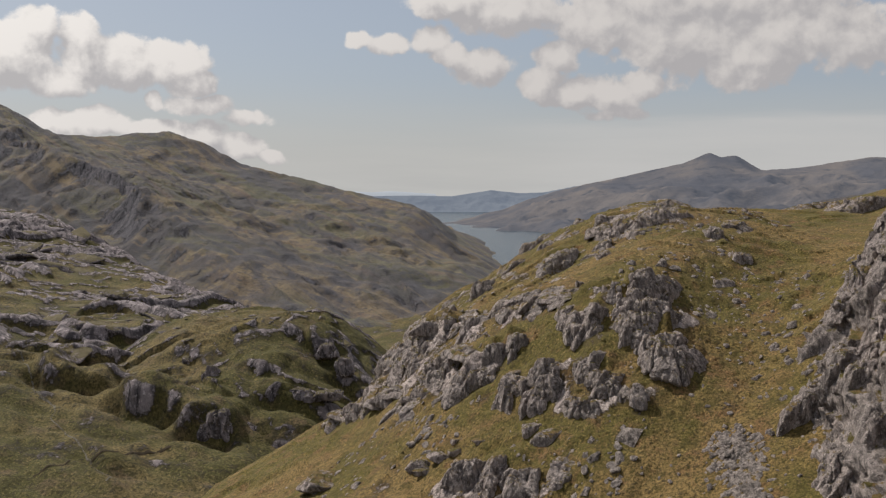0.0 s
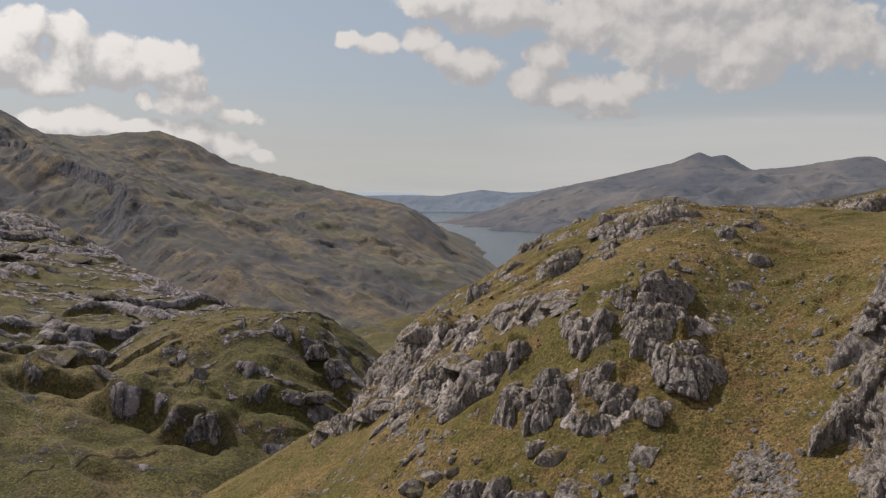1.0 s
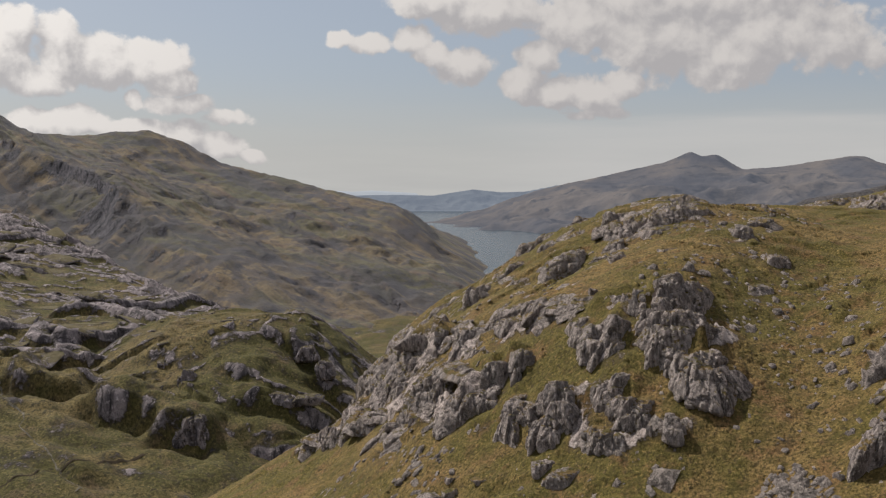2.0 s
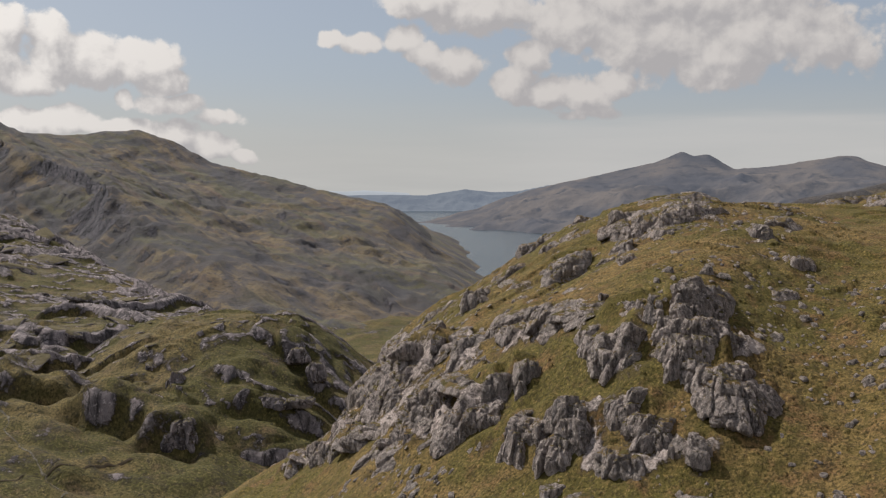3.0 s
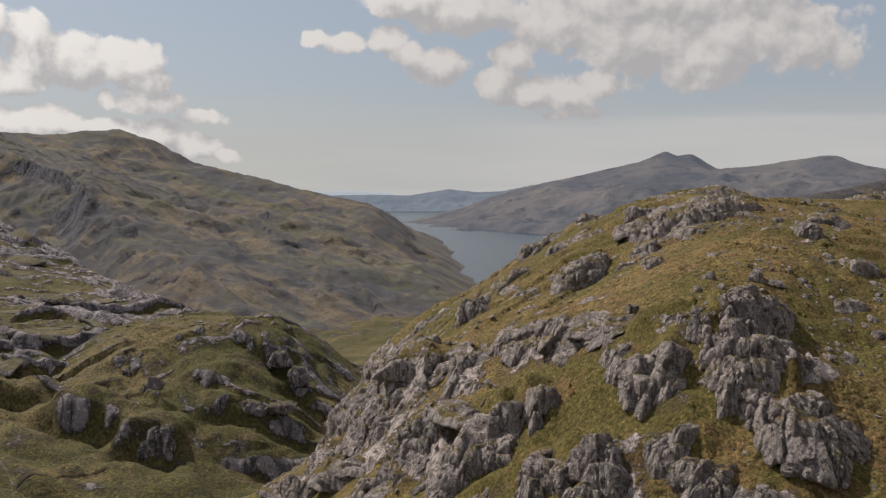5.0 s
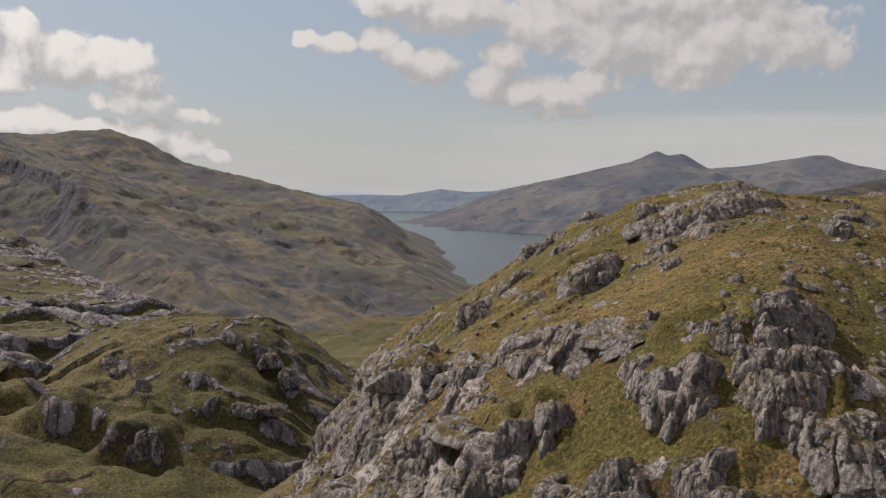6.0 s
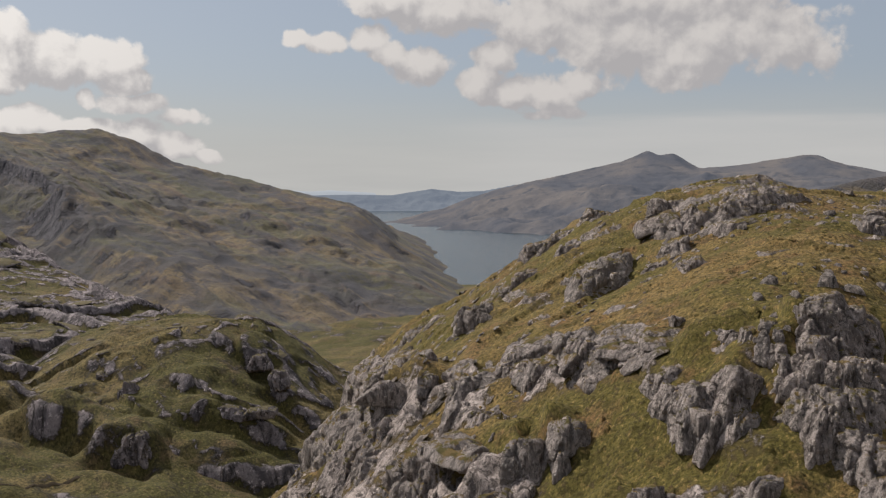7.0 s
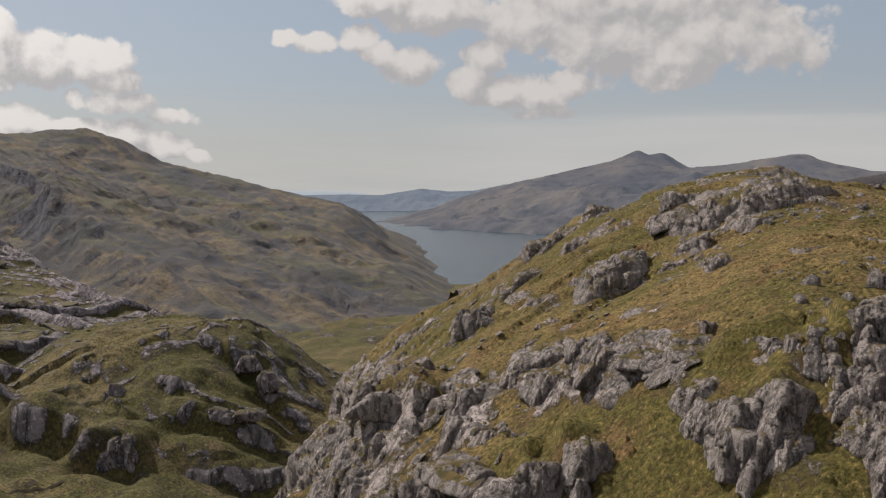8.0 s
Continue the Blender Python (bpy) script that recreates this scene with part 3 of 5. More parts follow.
def scarp(x, y, line, drop, back, seed, width=1.9):
    """A single cliff under the line (x0, y0) to (x1, y1): the ground behind stands higher, that before it lower."""
    (x0, y0), (x1, y1) = line
    n = math.hypot(x1 - x0, y1 - y0)
    ex, ey = (x1 - x0) / n, (y1 - y0) / n
    u = (x - x0) * ex + (y - y0) * ey
    v = -(x - x0) * ey + (y - y0) * ex + 2.2 * fbm(x, y, 11, 4, seed)
    ends = ease(u, -0.12 * n - 3, 0.12 * n) * ease(n - u, -0.12 * n - 3, 0.12 * n)
    return drop * (ease(v, -width, width) - 0.5) * np.exp(-(v / np.where(v > 0, back, 0.5 * back)) ** 2) * ends


def valley_height(x, y):
    """The glen's floor: falls to the loch, rises to both sides and behind."""
    fall = np.interp(y, [0, 200, 300, 510, 800, 1000, 1090, 1300, 5000], [58, 66, 69.5, 62.5, 52, 45.5, 42.6, 38, 30])
    side = 0.00008 * np.maximum(np.abs(x + 29 - 0.036 * y) - 95, 0) ** 2 * ease(1500 - y, 0, 500)
    return fall + np.minimum(side, 187) + (1.0 * fbm(x, y, 55, 3, 61) + (2.6 + 0.6 * ease(420 - y, 0, 120)) * np.abs(fbm(x, y, 28, 4, 65))) * ease(1050 - y, 0, 400) - 1.0


GLEN_CLIFFS = [(((-126, 290), (-105, 287)), 9), (((-96, 281), (-79, 274)), 10), (((-75, 269), (-61, 267)), 10)]


def bench_height(x, y):
    """Slabby rising ground west of the glen, with cliffed knobs along its lower edge."""
    z = 88 + 0.126 * (-x - 105) + 0.0135 * (y - 302) - 0.17 * np.maximum(283 - y, 0)
    z = z + 4 * np.exp(-((x + 335) / 75) ** 2 - ((y - 700) / 130) ** 2) + 7 * np.exp(-((x + 112) / 24) ** 2 - ((y - 364) / 28) ** 2)
    z = z + 3.5 * np.exp(-((x + 87) / 9) ** 2 - ((y - 286) / 9) ** 2) + 3.0 * np.exp(-((x + 68) / 8) ** 2 - ((y - 276) / 8) ** 2)
    lift = ease(-x - 0.25 * np.clip(y - 300, 0, 170) - 0.72 * np.maximum(y - 470, 0), -5, 72) * ease(x, -650, -430) * ease(1000 - y, 0, 200)
    z = z * lift + (valley_height(x, y) - 4) * (1 - lift)
    along, across = 0.8 * x - 0.6 * y, 0.6 * x + 0.8 * y
    slabs = ridged(along, across * 1.7, 60, 5, 71)
    wide, mid, small = bench_ledges(x, y)
    rise = ease(y, 265, 330)
    z = z + lift * (1.2 * slabs * (0.3 + 0.7 * rise) + (2.4 - 1.4 * rise) * np.abs(fbm(along, across * 2.0, 24, 4, 77)) + 0.35 * fbm(x, y, 6, 3, 83)) + lift * rise * (6.0 * wide + 4.0 * mid + 1.8 * small)
    for k, (line, drop) in enumerate(GLEN_CLIFFS):
        z = z + scarp(x, y, line, drop, 15, 221 + 7 * k, 2.8)
    return z


HILL_CLIFFS = [(((-53, 284), (-28, 287)), 4.5), (((-52, 317), (-36, 311)), 3.5), (((-86, 306), (-77, 300)), 3), (((-62, 297), (-53, 295)), 2.5), (((-34, 302), (-22, 298)), 5)]


def hillock_height(x, y):
    """Rounded rocky hill that stands in the glen, with broken crags on its near side."""
    r = np.maximum(((x + 68) / 50) ** 2 + ((y - 340) / 56) ** 2 + 0.10 * fbm(x, y, 34, 3, 91), 0)
    z = 70 + 36.5 * np.exp(-0.71 * r ** 1.45)
    z = z - 14 * ease(np.maximum(((x + 68) / 66) ** 2, ((y - 340) / 72) ** 2), 0.75, 1.3)
    for k, (line, drop) in enumerate(HILL_CLIFFS):
        z = z + scarp(x, y, line, drop, 11, 251 + 7 * k)
    along, across = x * 0.95 + y * 0.3, -x * 0.3 + y * 0.95
    wide, small = hill_ledges(x, y)
    z = z + 2.0 * wide + 0.8 * small
    return z + 0.6 * ridged(along, across * 1.7, 29, 5, 95) + 0.7 * np.abs(fbm(x, y, 15, 4, 97)) + 0.25 * fbm(x, y, 3.2, 3, 99) - 1.4


def ridge_height(x, y, line, foot, reach, rough, seed):
    """Ground that falls from a crest line (x, y, z) to the foot's height within the reach."""
    runs, tops = [], []
    for (x0, y0, z0), (x1, y1, z1) in zip(line, line[1:]):
        dx, dy = x1 - x0, y1 - y0
        u = np.clip(((x - x0) * dx + (y - y0) * dy) / (dx * dx + dy * dy), 0, 1)
        runs.append(np.hypot(x - x0 - u * dx, y - y0 - u * dy))
        tops.append(z0 + u * (z1 - z0))
    best = np.minimum.reduce(runs)
    shares = [np.exp(-(d - best) / (6 + 0.30 * best)) for d in runs]
    crest = sum(w * z for w, z in zip(shares, tops)) / sum(shares)
    u = np.clip(best / reach(crest), 0, 1.4)
    body = np.where(u < 1, (1 - np.minimum(u, 1)) ** 1.25, 1 - u)
    z = foot + (crest - foot) * body
    spurs = ridged(x, y, rough * 9, 6, seed) * np.clip(u * 2.2, 0.10, 1) * np.clip(1.5 - u, 0.3, 1)
    return z + rough * spurs * np.clip((crest - foot) / 86, 0.12, 1)


WEST_CREST = [(-1077, 1150, 344), (-790, 1250, 294), (-630, 1350, 268), (-578, 1420, 229), (-514, 1480, 233), (-440, 1530, 243), (-399, 1530, 230), (-316, 1500, 189), (-233, 1480, 169), (-147, 1420, 147), (-34, 1330, 122), (-15, 1310, 118), (12, 1280, 93), (49, 1240, 57), (73, 1210, 40)]
EAST_CREST = [(2082, 2700, 179), (1616, 2850, 192), (1533, 2850, 192), (1422, 2850, 213), (1368, 2850, 226), (1321, 2850, 244), (1271, 2850, 244), (1132, 2900, 220), (993, 2950, 208), (920, 3000, 255), (876, 3000, 251), (837, 3000, 266), (742, 3000, 230), (564, 3000, 190), (392, 3050, 150), (286, 3080, 119), (176, 3080, 77), (84, 3060, 51), (29, 3040, 44)]
FAR_CREST = [(-933, 4600, 114), (-625, 4650, 111), (-366, 4700, 117), (-122, 4700, 121), (43, 4700, 117), (237, 4700, 147), (381, 4700, 134), (495, 4700, 136), (661, 4660, 168), (775, 4640, 154), (1077, 4500, 179)]
ISLE_CREST = [(-704, 4870, 133), (-445, 4890, 140), (-215, 4900, 141), (-43, 4900, 130)]
SIDE_CREST = [(93, 540, 111), (172, 510, 134), (198, 500, 144.5), (222, 498, 149.5), (248, 498, 155), (323, 490, 160), (538, 420, 207)]


WEST_SPUR = [(-620, 1250, 240), (-377, 1030, 166), (-292, 930, 142), (-223, 830, 115), (-150, 720, 92), (-98, 640, 68)]
WEST_RIB = [(-386, 1480), (-291, 1380), (-188, 1200), (-98, 1000), (-46, 820)]


def west_height(x, y):
    z = ridge_height(x, y, WEST_CREST, 48.0, lambda c: 540 + 0.45 * np.clip(c - 42, 0, 237), 11.0, 101)
    open_side = ease(1480 - y - 0.7 * np.abs(x + 430), -100, 300)
    z = z + (0.6 * fbm(x, y, 22, 4, 105, 0.6) + 1.8 * saw(x, y, 105, 0.8, 271) + 0.7 * ridged(x, y, 28, 3, 277) + 1.4 * saw(x, y, 42, 0.7, 279)) * open_side
    # gullies and spurs down the face; the mountain ends in a steep eastern nose above the water
    down, over = 0.55 * x - 0.83 * y, 0.83 * x + 0.55 * y
    z = z + (9 * (ridged(over, down * 0.16, 180, 3, 109) - 0.2) + 3.0 * ridged(over, down * 0.2, 55, 4, 113)) * open_side * ease(z, 53, 93)
    # a spur runs down to the glen, with a steep craggy side to the south-west and a gentle one to the north-east; a lower rib lies beyond
    wobble = 16 * fbm(x, y, 85, 4, 115)
    best, spur = np.full(np.shape(x), 1e9), np.zeros(np.shape(x))
    for (x0, y0, z0), (x1, y1, z1) in zip(WEST_SPUR, WEST_SPUR[1:]):
        dx, dy = x1 - x0, y1 - y0
        u = np.clip(((x - x0) * dx + (y - y0) * dy) / (dx * dx + dy * dy), 0, 1)
        gap = np.hypot(x - x0 - u * dx, y - y0 - u * dy)
        north = dx * (y - y0) - dy * (x - x0) > 0
        off = np.maximum(gap + np.where(north, 1.0, -1.0) * wobble, 0)
        high = z0 + u * (z1 - z0) - np.where(north, 0.24, 0.62) * off
        spur = np.where(gap < best, high, spur)
        best = np.minimum(gap, best)
    # broken ground: short gullies, knobs and ledges all over the slope
    bent_x, bent_y = x + 22 * fbm(x, y, 75, 3, 123), y + 22 * fbm(x, y, 75, 3, 127)
    broken = (7.0 * ridged(bent_x * 1.1 + 0.4 * bent_y, bent_y * 0.6, 78, 5, 129) + 4.0 * saw(bent_x, bent_y, 46, 0.8, 133)) * open_side
    crags = 3.0 * ridged(over, down * 0.3, 60, 4, 117)
    blend = np.maximum(18 - np.abs(spur - z), 0)
    z = np.maximum(z, spur + crags) + blend * blend / 72 + broken * ease(z, 50, 80)
    best, side = np.full(np.shape(x), 1e9), np.zeros(np.shape(x))
    for (x0, y0), (x1, y1) in zip(WEST_RIB, WEST_RIB[1:]):
        dx, dy = x1 - x0, y1 - y0
        u = np.clip(((x - x0) * dx + (y - y0) * dy) / (dx * dx + dy * dy), 0, 1)
        gap = np.hypot(x - x0 - u * dx, y - y0 - u * dy)
        side = np.where(gap < best, dx * (y - y0) - dy * (x - x0), side)
        best = np.minimum(gap, best)
    across = np.where(side > 0, best / 260, best / 80) + 0.10 * fbm(x, y, 72, 4, 121)
    z = z + 18 * np.clip(1 - np.maximum(across, 0.0), 0, 1) ** 1.3 * ease(y, 640, 900) * ease(1290 - y - 0.14 * (x + 430), -20, 160)
    face = np.maximum(116.3 - 0.85 * (x + 30), 72.5 - 0.5 * (x - 21.5))
    z = z + 1.6 * fbm(x, y, 24, 4, 143, 0.6)
    return np.minimum(z, face + 3 * fbm(x, y, 95, 3, 103) + 1.4 * fbm(x, y, 24, 3, 104))


def east_height(x, y):
    return ridge_height(x, y, EAST_CREST, 38.0, lambda c: 115 + 5.5 * np.clip(c - 42, 0, 172), 22.0, 111)


def far_height(x, y):
    return ridge_height(x, y, FAR_CREST, 35.0, lambda c: 200 + 0 * c, 9.0, 121)


def isle_height(x, y):
    return ridge_height(x, y, ISLE_CREST, 35.0, lambda c: 90 + 0 * c, 3.0, 131)


def side_height(x, y):
    return ridge_height(x, y, SIDE_CREST, 57.0, lambda c: 150 + 0 * c, 7.0, 141)


def along_slabs(x, y):
    return 0.8 * x - 0.6 * y


def lip(height, x, y, e):
    """How far the ground stands above its surroundings: edges and brows."""
    return height(x, y) - (height(x + e, y) + height(x - e, y) + height(x, y + e) + height(x, y - e)) / 4


def steep(height, x, y, e):
    return np.hypot(height(x + e, y) - height(x - e, y), height(x, y + e) - height(x, y - e)) / (2 * e)


# ---- end of landforms ----
def wave3(p, seed):
    """Smooth noise between -1 and 1 in three dimensions; p: n x 3."""
    i = np.floor(p).astype(np.int64)
    f = p - i
    f = f * f * (3 - 2 * f)
    total = 0.0
    for a in (0, 1):
        for b in (0, 1):
            for c in (0, 1):
                w = np.where(a, f[:, 0], 1 - f[:, 0]) * np.where(b, f[:, 1], 1 - f[:, 1]) * np.where(c, f[:, 2], 1 - f[:, 2])
                total = total + w * lattice(i[:, 0] + a + 57 * (i[:, 2] + c), i[:, 1] + b - 131 * (i[:, 2] + c), seed)
    return total


def ladder(*stops):
    """Coordinates from stop to stop: (value, step) pairs; the step grows evenly on the way to the next stop."""
    out = [stops[0][0]]
    for (a, sa), (b, sb) in zip(stops, stops[1:]):
        n = max(1, round((b - a) / ((sa + sb) / 2)))
        u = np.linspace(0, 1, n + 1)[1:]
        mean = (sa + sb) / 2
        out.extend(a + (b - a) * (u * sa / mean + u * u * (mean - sa) / mean))
    return np.array(out)


def sheet(name, xs, ys, height, share, material, label, category):
    """A landform as one sheet of ground."""
    x, y = np.meshgrid(xs, ys)
    z = height(x, y)
    co = np.stack([x, y, z], -1).reshape(-1, 3).astype(np.float32)
    nx, ny = len(xs), len(ys)
    k = (np.arange(ny - 1)[:, None] * nx + np.arange(nx - 1)[None, :]).ravel()
    quads = np.stack([k, k + 1, k + nx + 1, k + nx], 1).astype(np.int32)
    mesh = bpy.data.meshes.new(name)
    mesh.vertices.add(len(co))
    mesh.vertices.foreach_set("co", co.ravel())
    mesh.loops.add(quads.size)
    mesh.loops.foreach_set("vertex_index", quads.ravel())
    mesh.polygons.add(len(quads))
    mesh.polygons.foreach_set("loop_start", np.arange(0, quads.size, 4, dtype=np.int32))
    mesh.polygons.foreach_set("use_smooth", np.ones(len(quads), dtype=bool))
    mesh.update()
    if share is not None:
        mesh.attributes.new("rock", "FLOAT", "POINT").data.foreach_set("value", share(x, y).ravel().astype(np.float32))
    mesh.materials.append(material)
    return tagged(new(name, mesh), label, category, kind="structure")


ground_share = lambda x, y: np.clip(0.12 + 0.30 * fbm(x, y, 26, 5, 151, 0.6), 0, 1)
sheet("ground", ladder((-4900, 300), (-300, 8), (-130, 2.2), (30, 2.2), (120, 8), (1000, 60), (4900, 400)),
      ladder((-4900, 400), (-200, 30), (190, 3), (420, 3), (900, 6), (1150, 8), (2000, 60), (4900, 250)),
      valley_height, ground_share, valley_turf, "olive and ochre grass floor of the glen", "ground")
# little rock on cliff faces: darker turf colour stands in for their shade
sheet("hillside_bench", ladder((-650, 7), (-340, 2.0), (-180, 1.1), (-20, 0.9)), ladder((190, 1.3), (300, 0.9), (480, 1.4), (700, 2.4), (1000, 7)), bench_height,
      lambda x, y: np.clip(0.10 + 0.20 * fbm(x, y * 1.3, 10, 3, 165) + 0.16 * (steep(bench_height, x, y, 2.0) - 0.60) + ease(y, 270, 330) * (0.55 * ease(np.maximum.reduce(bench_ledges(x, y)), 0.45, 0.80) + 0.15 * ease(y, 340, 430)) + 0.12 * lip(bench_height, x, y, 4.0) + 0.26 * fbm(along_slabs(x, y), x * 0.9 + y * 1.2, 21, 4, 161), 0, 1), valley_turf,
      "slabby grey rock ledges and rough grass on a hillside", "hillside")
sheet("hillock", ladder((-140, 0.8), (10, 0.7)), ladder((255, 0.7), (350, 0.8), (420, 1.6)), hillock_height,
      lambda x, y: np.clip(0.10 + 0.22 * fbm(x, y, 5, 3, 175) + 0.40 * (steep(hillock_height, x, y, 1.3) - 0.80) + 0.32 * ease(np.maximum.reduce(hill_ledges(x, y)), 0.55, 0.9) + 0.20 * lip(hillock_height, x, y, 2.4) + 0.24 * fbm(x, y, 15, 4, 171) + 0.14 * ease(x, -62, -36), 0, 1), valley_turf,
      "rounded grassy hill with broken grey rock in the glen", "hill")
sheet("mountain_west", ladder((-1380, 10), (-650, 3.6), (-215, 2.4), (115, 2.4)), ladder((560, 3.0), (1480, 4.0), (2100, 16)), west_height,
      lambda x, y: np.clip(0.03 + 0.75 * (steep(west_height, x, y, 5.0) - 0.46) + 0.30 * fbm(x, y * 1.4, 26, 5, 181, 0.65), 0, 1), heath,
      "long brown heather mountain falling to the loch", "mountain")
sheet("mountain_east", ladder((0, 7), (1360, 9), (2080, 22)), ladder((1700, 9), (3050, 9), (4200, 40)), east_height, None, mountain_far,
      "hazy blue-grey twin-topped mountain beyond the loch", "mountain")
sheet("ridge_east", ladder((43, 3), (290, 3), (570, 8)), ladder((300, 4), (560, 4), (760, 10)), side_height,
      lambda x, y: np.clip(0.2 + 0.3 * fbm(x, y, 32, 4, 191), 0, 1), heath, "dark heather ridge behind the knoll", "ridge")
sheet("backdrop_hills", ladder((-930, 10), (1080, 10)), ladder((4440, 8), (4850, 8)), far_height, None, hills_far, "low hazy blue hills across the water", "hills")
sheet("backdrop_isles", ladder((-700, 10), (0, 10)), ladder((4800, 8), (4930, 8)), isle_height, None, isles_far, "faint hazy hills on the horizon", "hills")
sheet("water_loch", ladder((-1080, 60), (1150, 60)), ladder((1000, 20), (2000, 60), (4700, 120)), lambda x, y: 42.3 + 0 * x, None, water,
      "calm blue-grey loch water reflecting the sky", "water")
sheet("knoll", ladder((-90, 5), (-16, 0.36), (-10, 0.17), (26, 0.17), (36, 0.45), (122, 6)), ladder((-80, 6), (30, 0.6), (40, 0.20), (84, 0.20), (102, 0.6), (300, 8)), knoll_height,
      knoll_rock, knoll_turf, "steep ochre grass knoll with grey rock outcrops", "hill")


# ---- rocks of the knoll ----
def cube_ball(n):
    """Points and quads of a cube whose six faces are n x n, welded."""
    bm = bmesh.new()
    bmesh.ops.create_cube(bm, size=2.0)
    bmesh.ops.subdivide_edges(bm, edges=bm.edges[:], cuts=n - 1, use_grid_fill=True)
    bm.verts.index_update()
    co = np.array([v.co[:] for v in bm.verts])
    quads = np.array([[v.index for v in f.verts] for f in bm.faces], dtype=np.int32)
    bm.free()
    return co, quads


BALLS = {n: cube_ball(n) for n in (4, 10, 20, 24, 32)}
# number of chips, depth of the joints, lumpiness
ROCK_KINDS = ((17, 0.20, 0.06), (13, 0.18, 0.05), (16, 0.17, 0.05), (14, 0.06, 0.09))


def rock_mesh(name, rx, ry, rz, kind, seed, n=None, fall=(0.0, 0.0)):
    """A weathered block of schist: bulging form, clefts along the upright grain, chipped facets, rough skin."""
    chips, cleft, lump = ROCK_KINDS[kind]
    if n is None:
        n = 32 if max(rx, rz) > 2.0 else 24 if max(rx, rz) > 1.0 else 20 if max(rx, rz) > 0.5 else 10
    co, quads = BALLS[n]
    size = np.array([rx, ry, rz])
    rough = min(rx, ry, rz)
    mean = (rx * ry * rz) ** (1 / 3)
    rng = np.random.RandomState(seed)
    # a many-sided block: six leaning faces, then chips that take off edges and corners
    d = co / np.linalg.norm(co, axis=1, keepdims=True)
    worn = 15.0 if kind in (0, 2) else 18.0      # how sharp the edges are
    near = 0.0
    faces = [(n, rng.uniform(0.86, 1.04)) for n in ((1, 0, 0), (-1, 0, 0), (0, 1, 0), (0, -1, 0), (0, 0, 1))] + [((0, 0, -1), 1.0 if kind == 3 else 1.5)]
    for n, far in faces:
        n = np.array(n, dtype=float) + rng.uniform(-0.28, 0.28, 3) * (2.0 if kind == 3 else 1.0)
        n /= np.linalg.norm(n)
        near = near + (np.maximum(d @ n, 0.0) / far) ** worn
    for _ in range(chips):
        n = rng.normal(size=3) * np.array([1.0, 1.0, 0.8])
        n[2] = abs(n[2]) if kind != 3 else n[2]
        n /= np.linalg.norm(n)
        near = near + (np.maximum(d @ n, 0.0) / (rng.uniform(0.84 if kind != 3 else 0.66, 1.05) * np.abs(n).sum() ** 0.72)) ** worn
    p = d * (1.05 / near ** (1 / worn))[:, None] * size
    if kind != 3:
        # faces lean back and the top follows the fall of the hill
        p[:, :2] *= (1 - (0.17, 0.07, 0.17)[kind] * np.clip(p[:, 2:] / rz, -0.6, 1))
        p[:, 2] += (p[:, 0] * fall[0] + p[:, 1] * fall[1]) * (0.55, 0.28, 0.72)[kind]
    out = d * size.max() / size
    out /= np.linalg.norm(out, axis=1, keepdims=True)
    shift = rng.uniform(-90, 90, 3)
    scale = max(0.4, mean ** 0.6)
    warp = 0.35 * wave3(p / (1.1 * scale) + shift, seed) + 0.12 * wave3(p / (0.35 * scale) - shift, seed + 1)
    # three sets of joints split the rock into blocks that stand a little proud or back
    a = rng.uniform(-0.5, 0.5)
    push, cell = 0.0, 0
    for k, (way, gap, deep) in enumerate((((math.cos(a), math.sin(a), 0.22), 0.85, 1.0), ((-math.sin(a), math.cos(a), -0.15), 1.3, 0.6), ((0.30, 0.15, 0.94), 1.5, 0.5), ((math.cos(a + 0.5), math.sin(a + 0.5), 0.35), 0.27, 0.12))):
        f = p @ np.array(way) / (gap * scale) + warp + shift[k % 3]
        i = np.floor(f)
        cell = cell * 31 + i.astype(np.int64) * (gap > 0.3)
        edge = np.minimum(f - i, 1 - (f - i)) * gap * scale
        push = push - deep * cleft * min(rough, 0.8) * np.exp(-(edge / (0.06 if gap > 0.3 else 0.035)) ** 2)
    push = (push + 0.75 * cleft * min(rough, 1.0) * lattice(cell, cell * 0 + seed, seed)
            + lump * rough * (wave3(p / (mean * 0.9) + shift, seed + 2) + 0.5 * wave3(p / (mean * 0.4) - shift, seed + 3))
            + 0.10 * min(rough, 0.8) * wave3(p / (np.array([0.20, 0.20, 0.50]) * scale) + shift, seed + 4) + 0.07 * min(rough, 0.8) * wave3(p / (np.array([0.09, 0.09, 0.2]) * scale) + shift, seed + 5))
    p = p + out * push[:, None]
    mesh = bpy.data.meshes.new(name)
    mesh.vertices.add(len(p))
    mesh.vertices.foreach_set("co", p.astype(np.float32).ravel())
    mesh.loops.add(quads.size)
    mesh.loops.foreach_set("vertex_index", quads.ravel())
    mesh.polygons.add(len(quads))
    mesh.polygons.foreach_set("loop_start", np.arange(0, quads.size, 4, dtype=np.int32))
    mesh.polygons.foreach_set("use_smooth", np.zeros(len(quads), dtype=bool))
    mesh.update()
    mesh.materials.append(schist)
    return mesh


def knoll_at(x, y):
    return float(knoll_height(np.array([x]), np.array([y]))[0])


def base_at(x, y):
    return float(knoll_base(np.array([x]), np.array([y]))[0])


def fall_at(x, y, e=0.8):
    """The hill's slope to the east and to the north."""
    return tuple(max(-0.9, min(0.9, v)) for v in ((base_at(x + e, y) - base_at(x - e, y)) / (2 * e), (base_at(x, y + e) - base_at(x, y - e)) / (2 * e)))


rock_seed = 100
PART_NAMES = ("block", "pillar", "slab", "boulder")


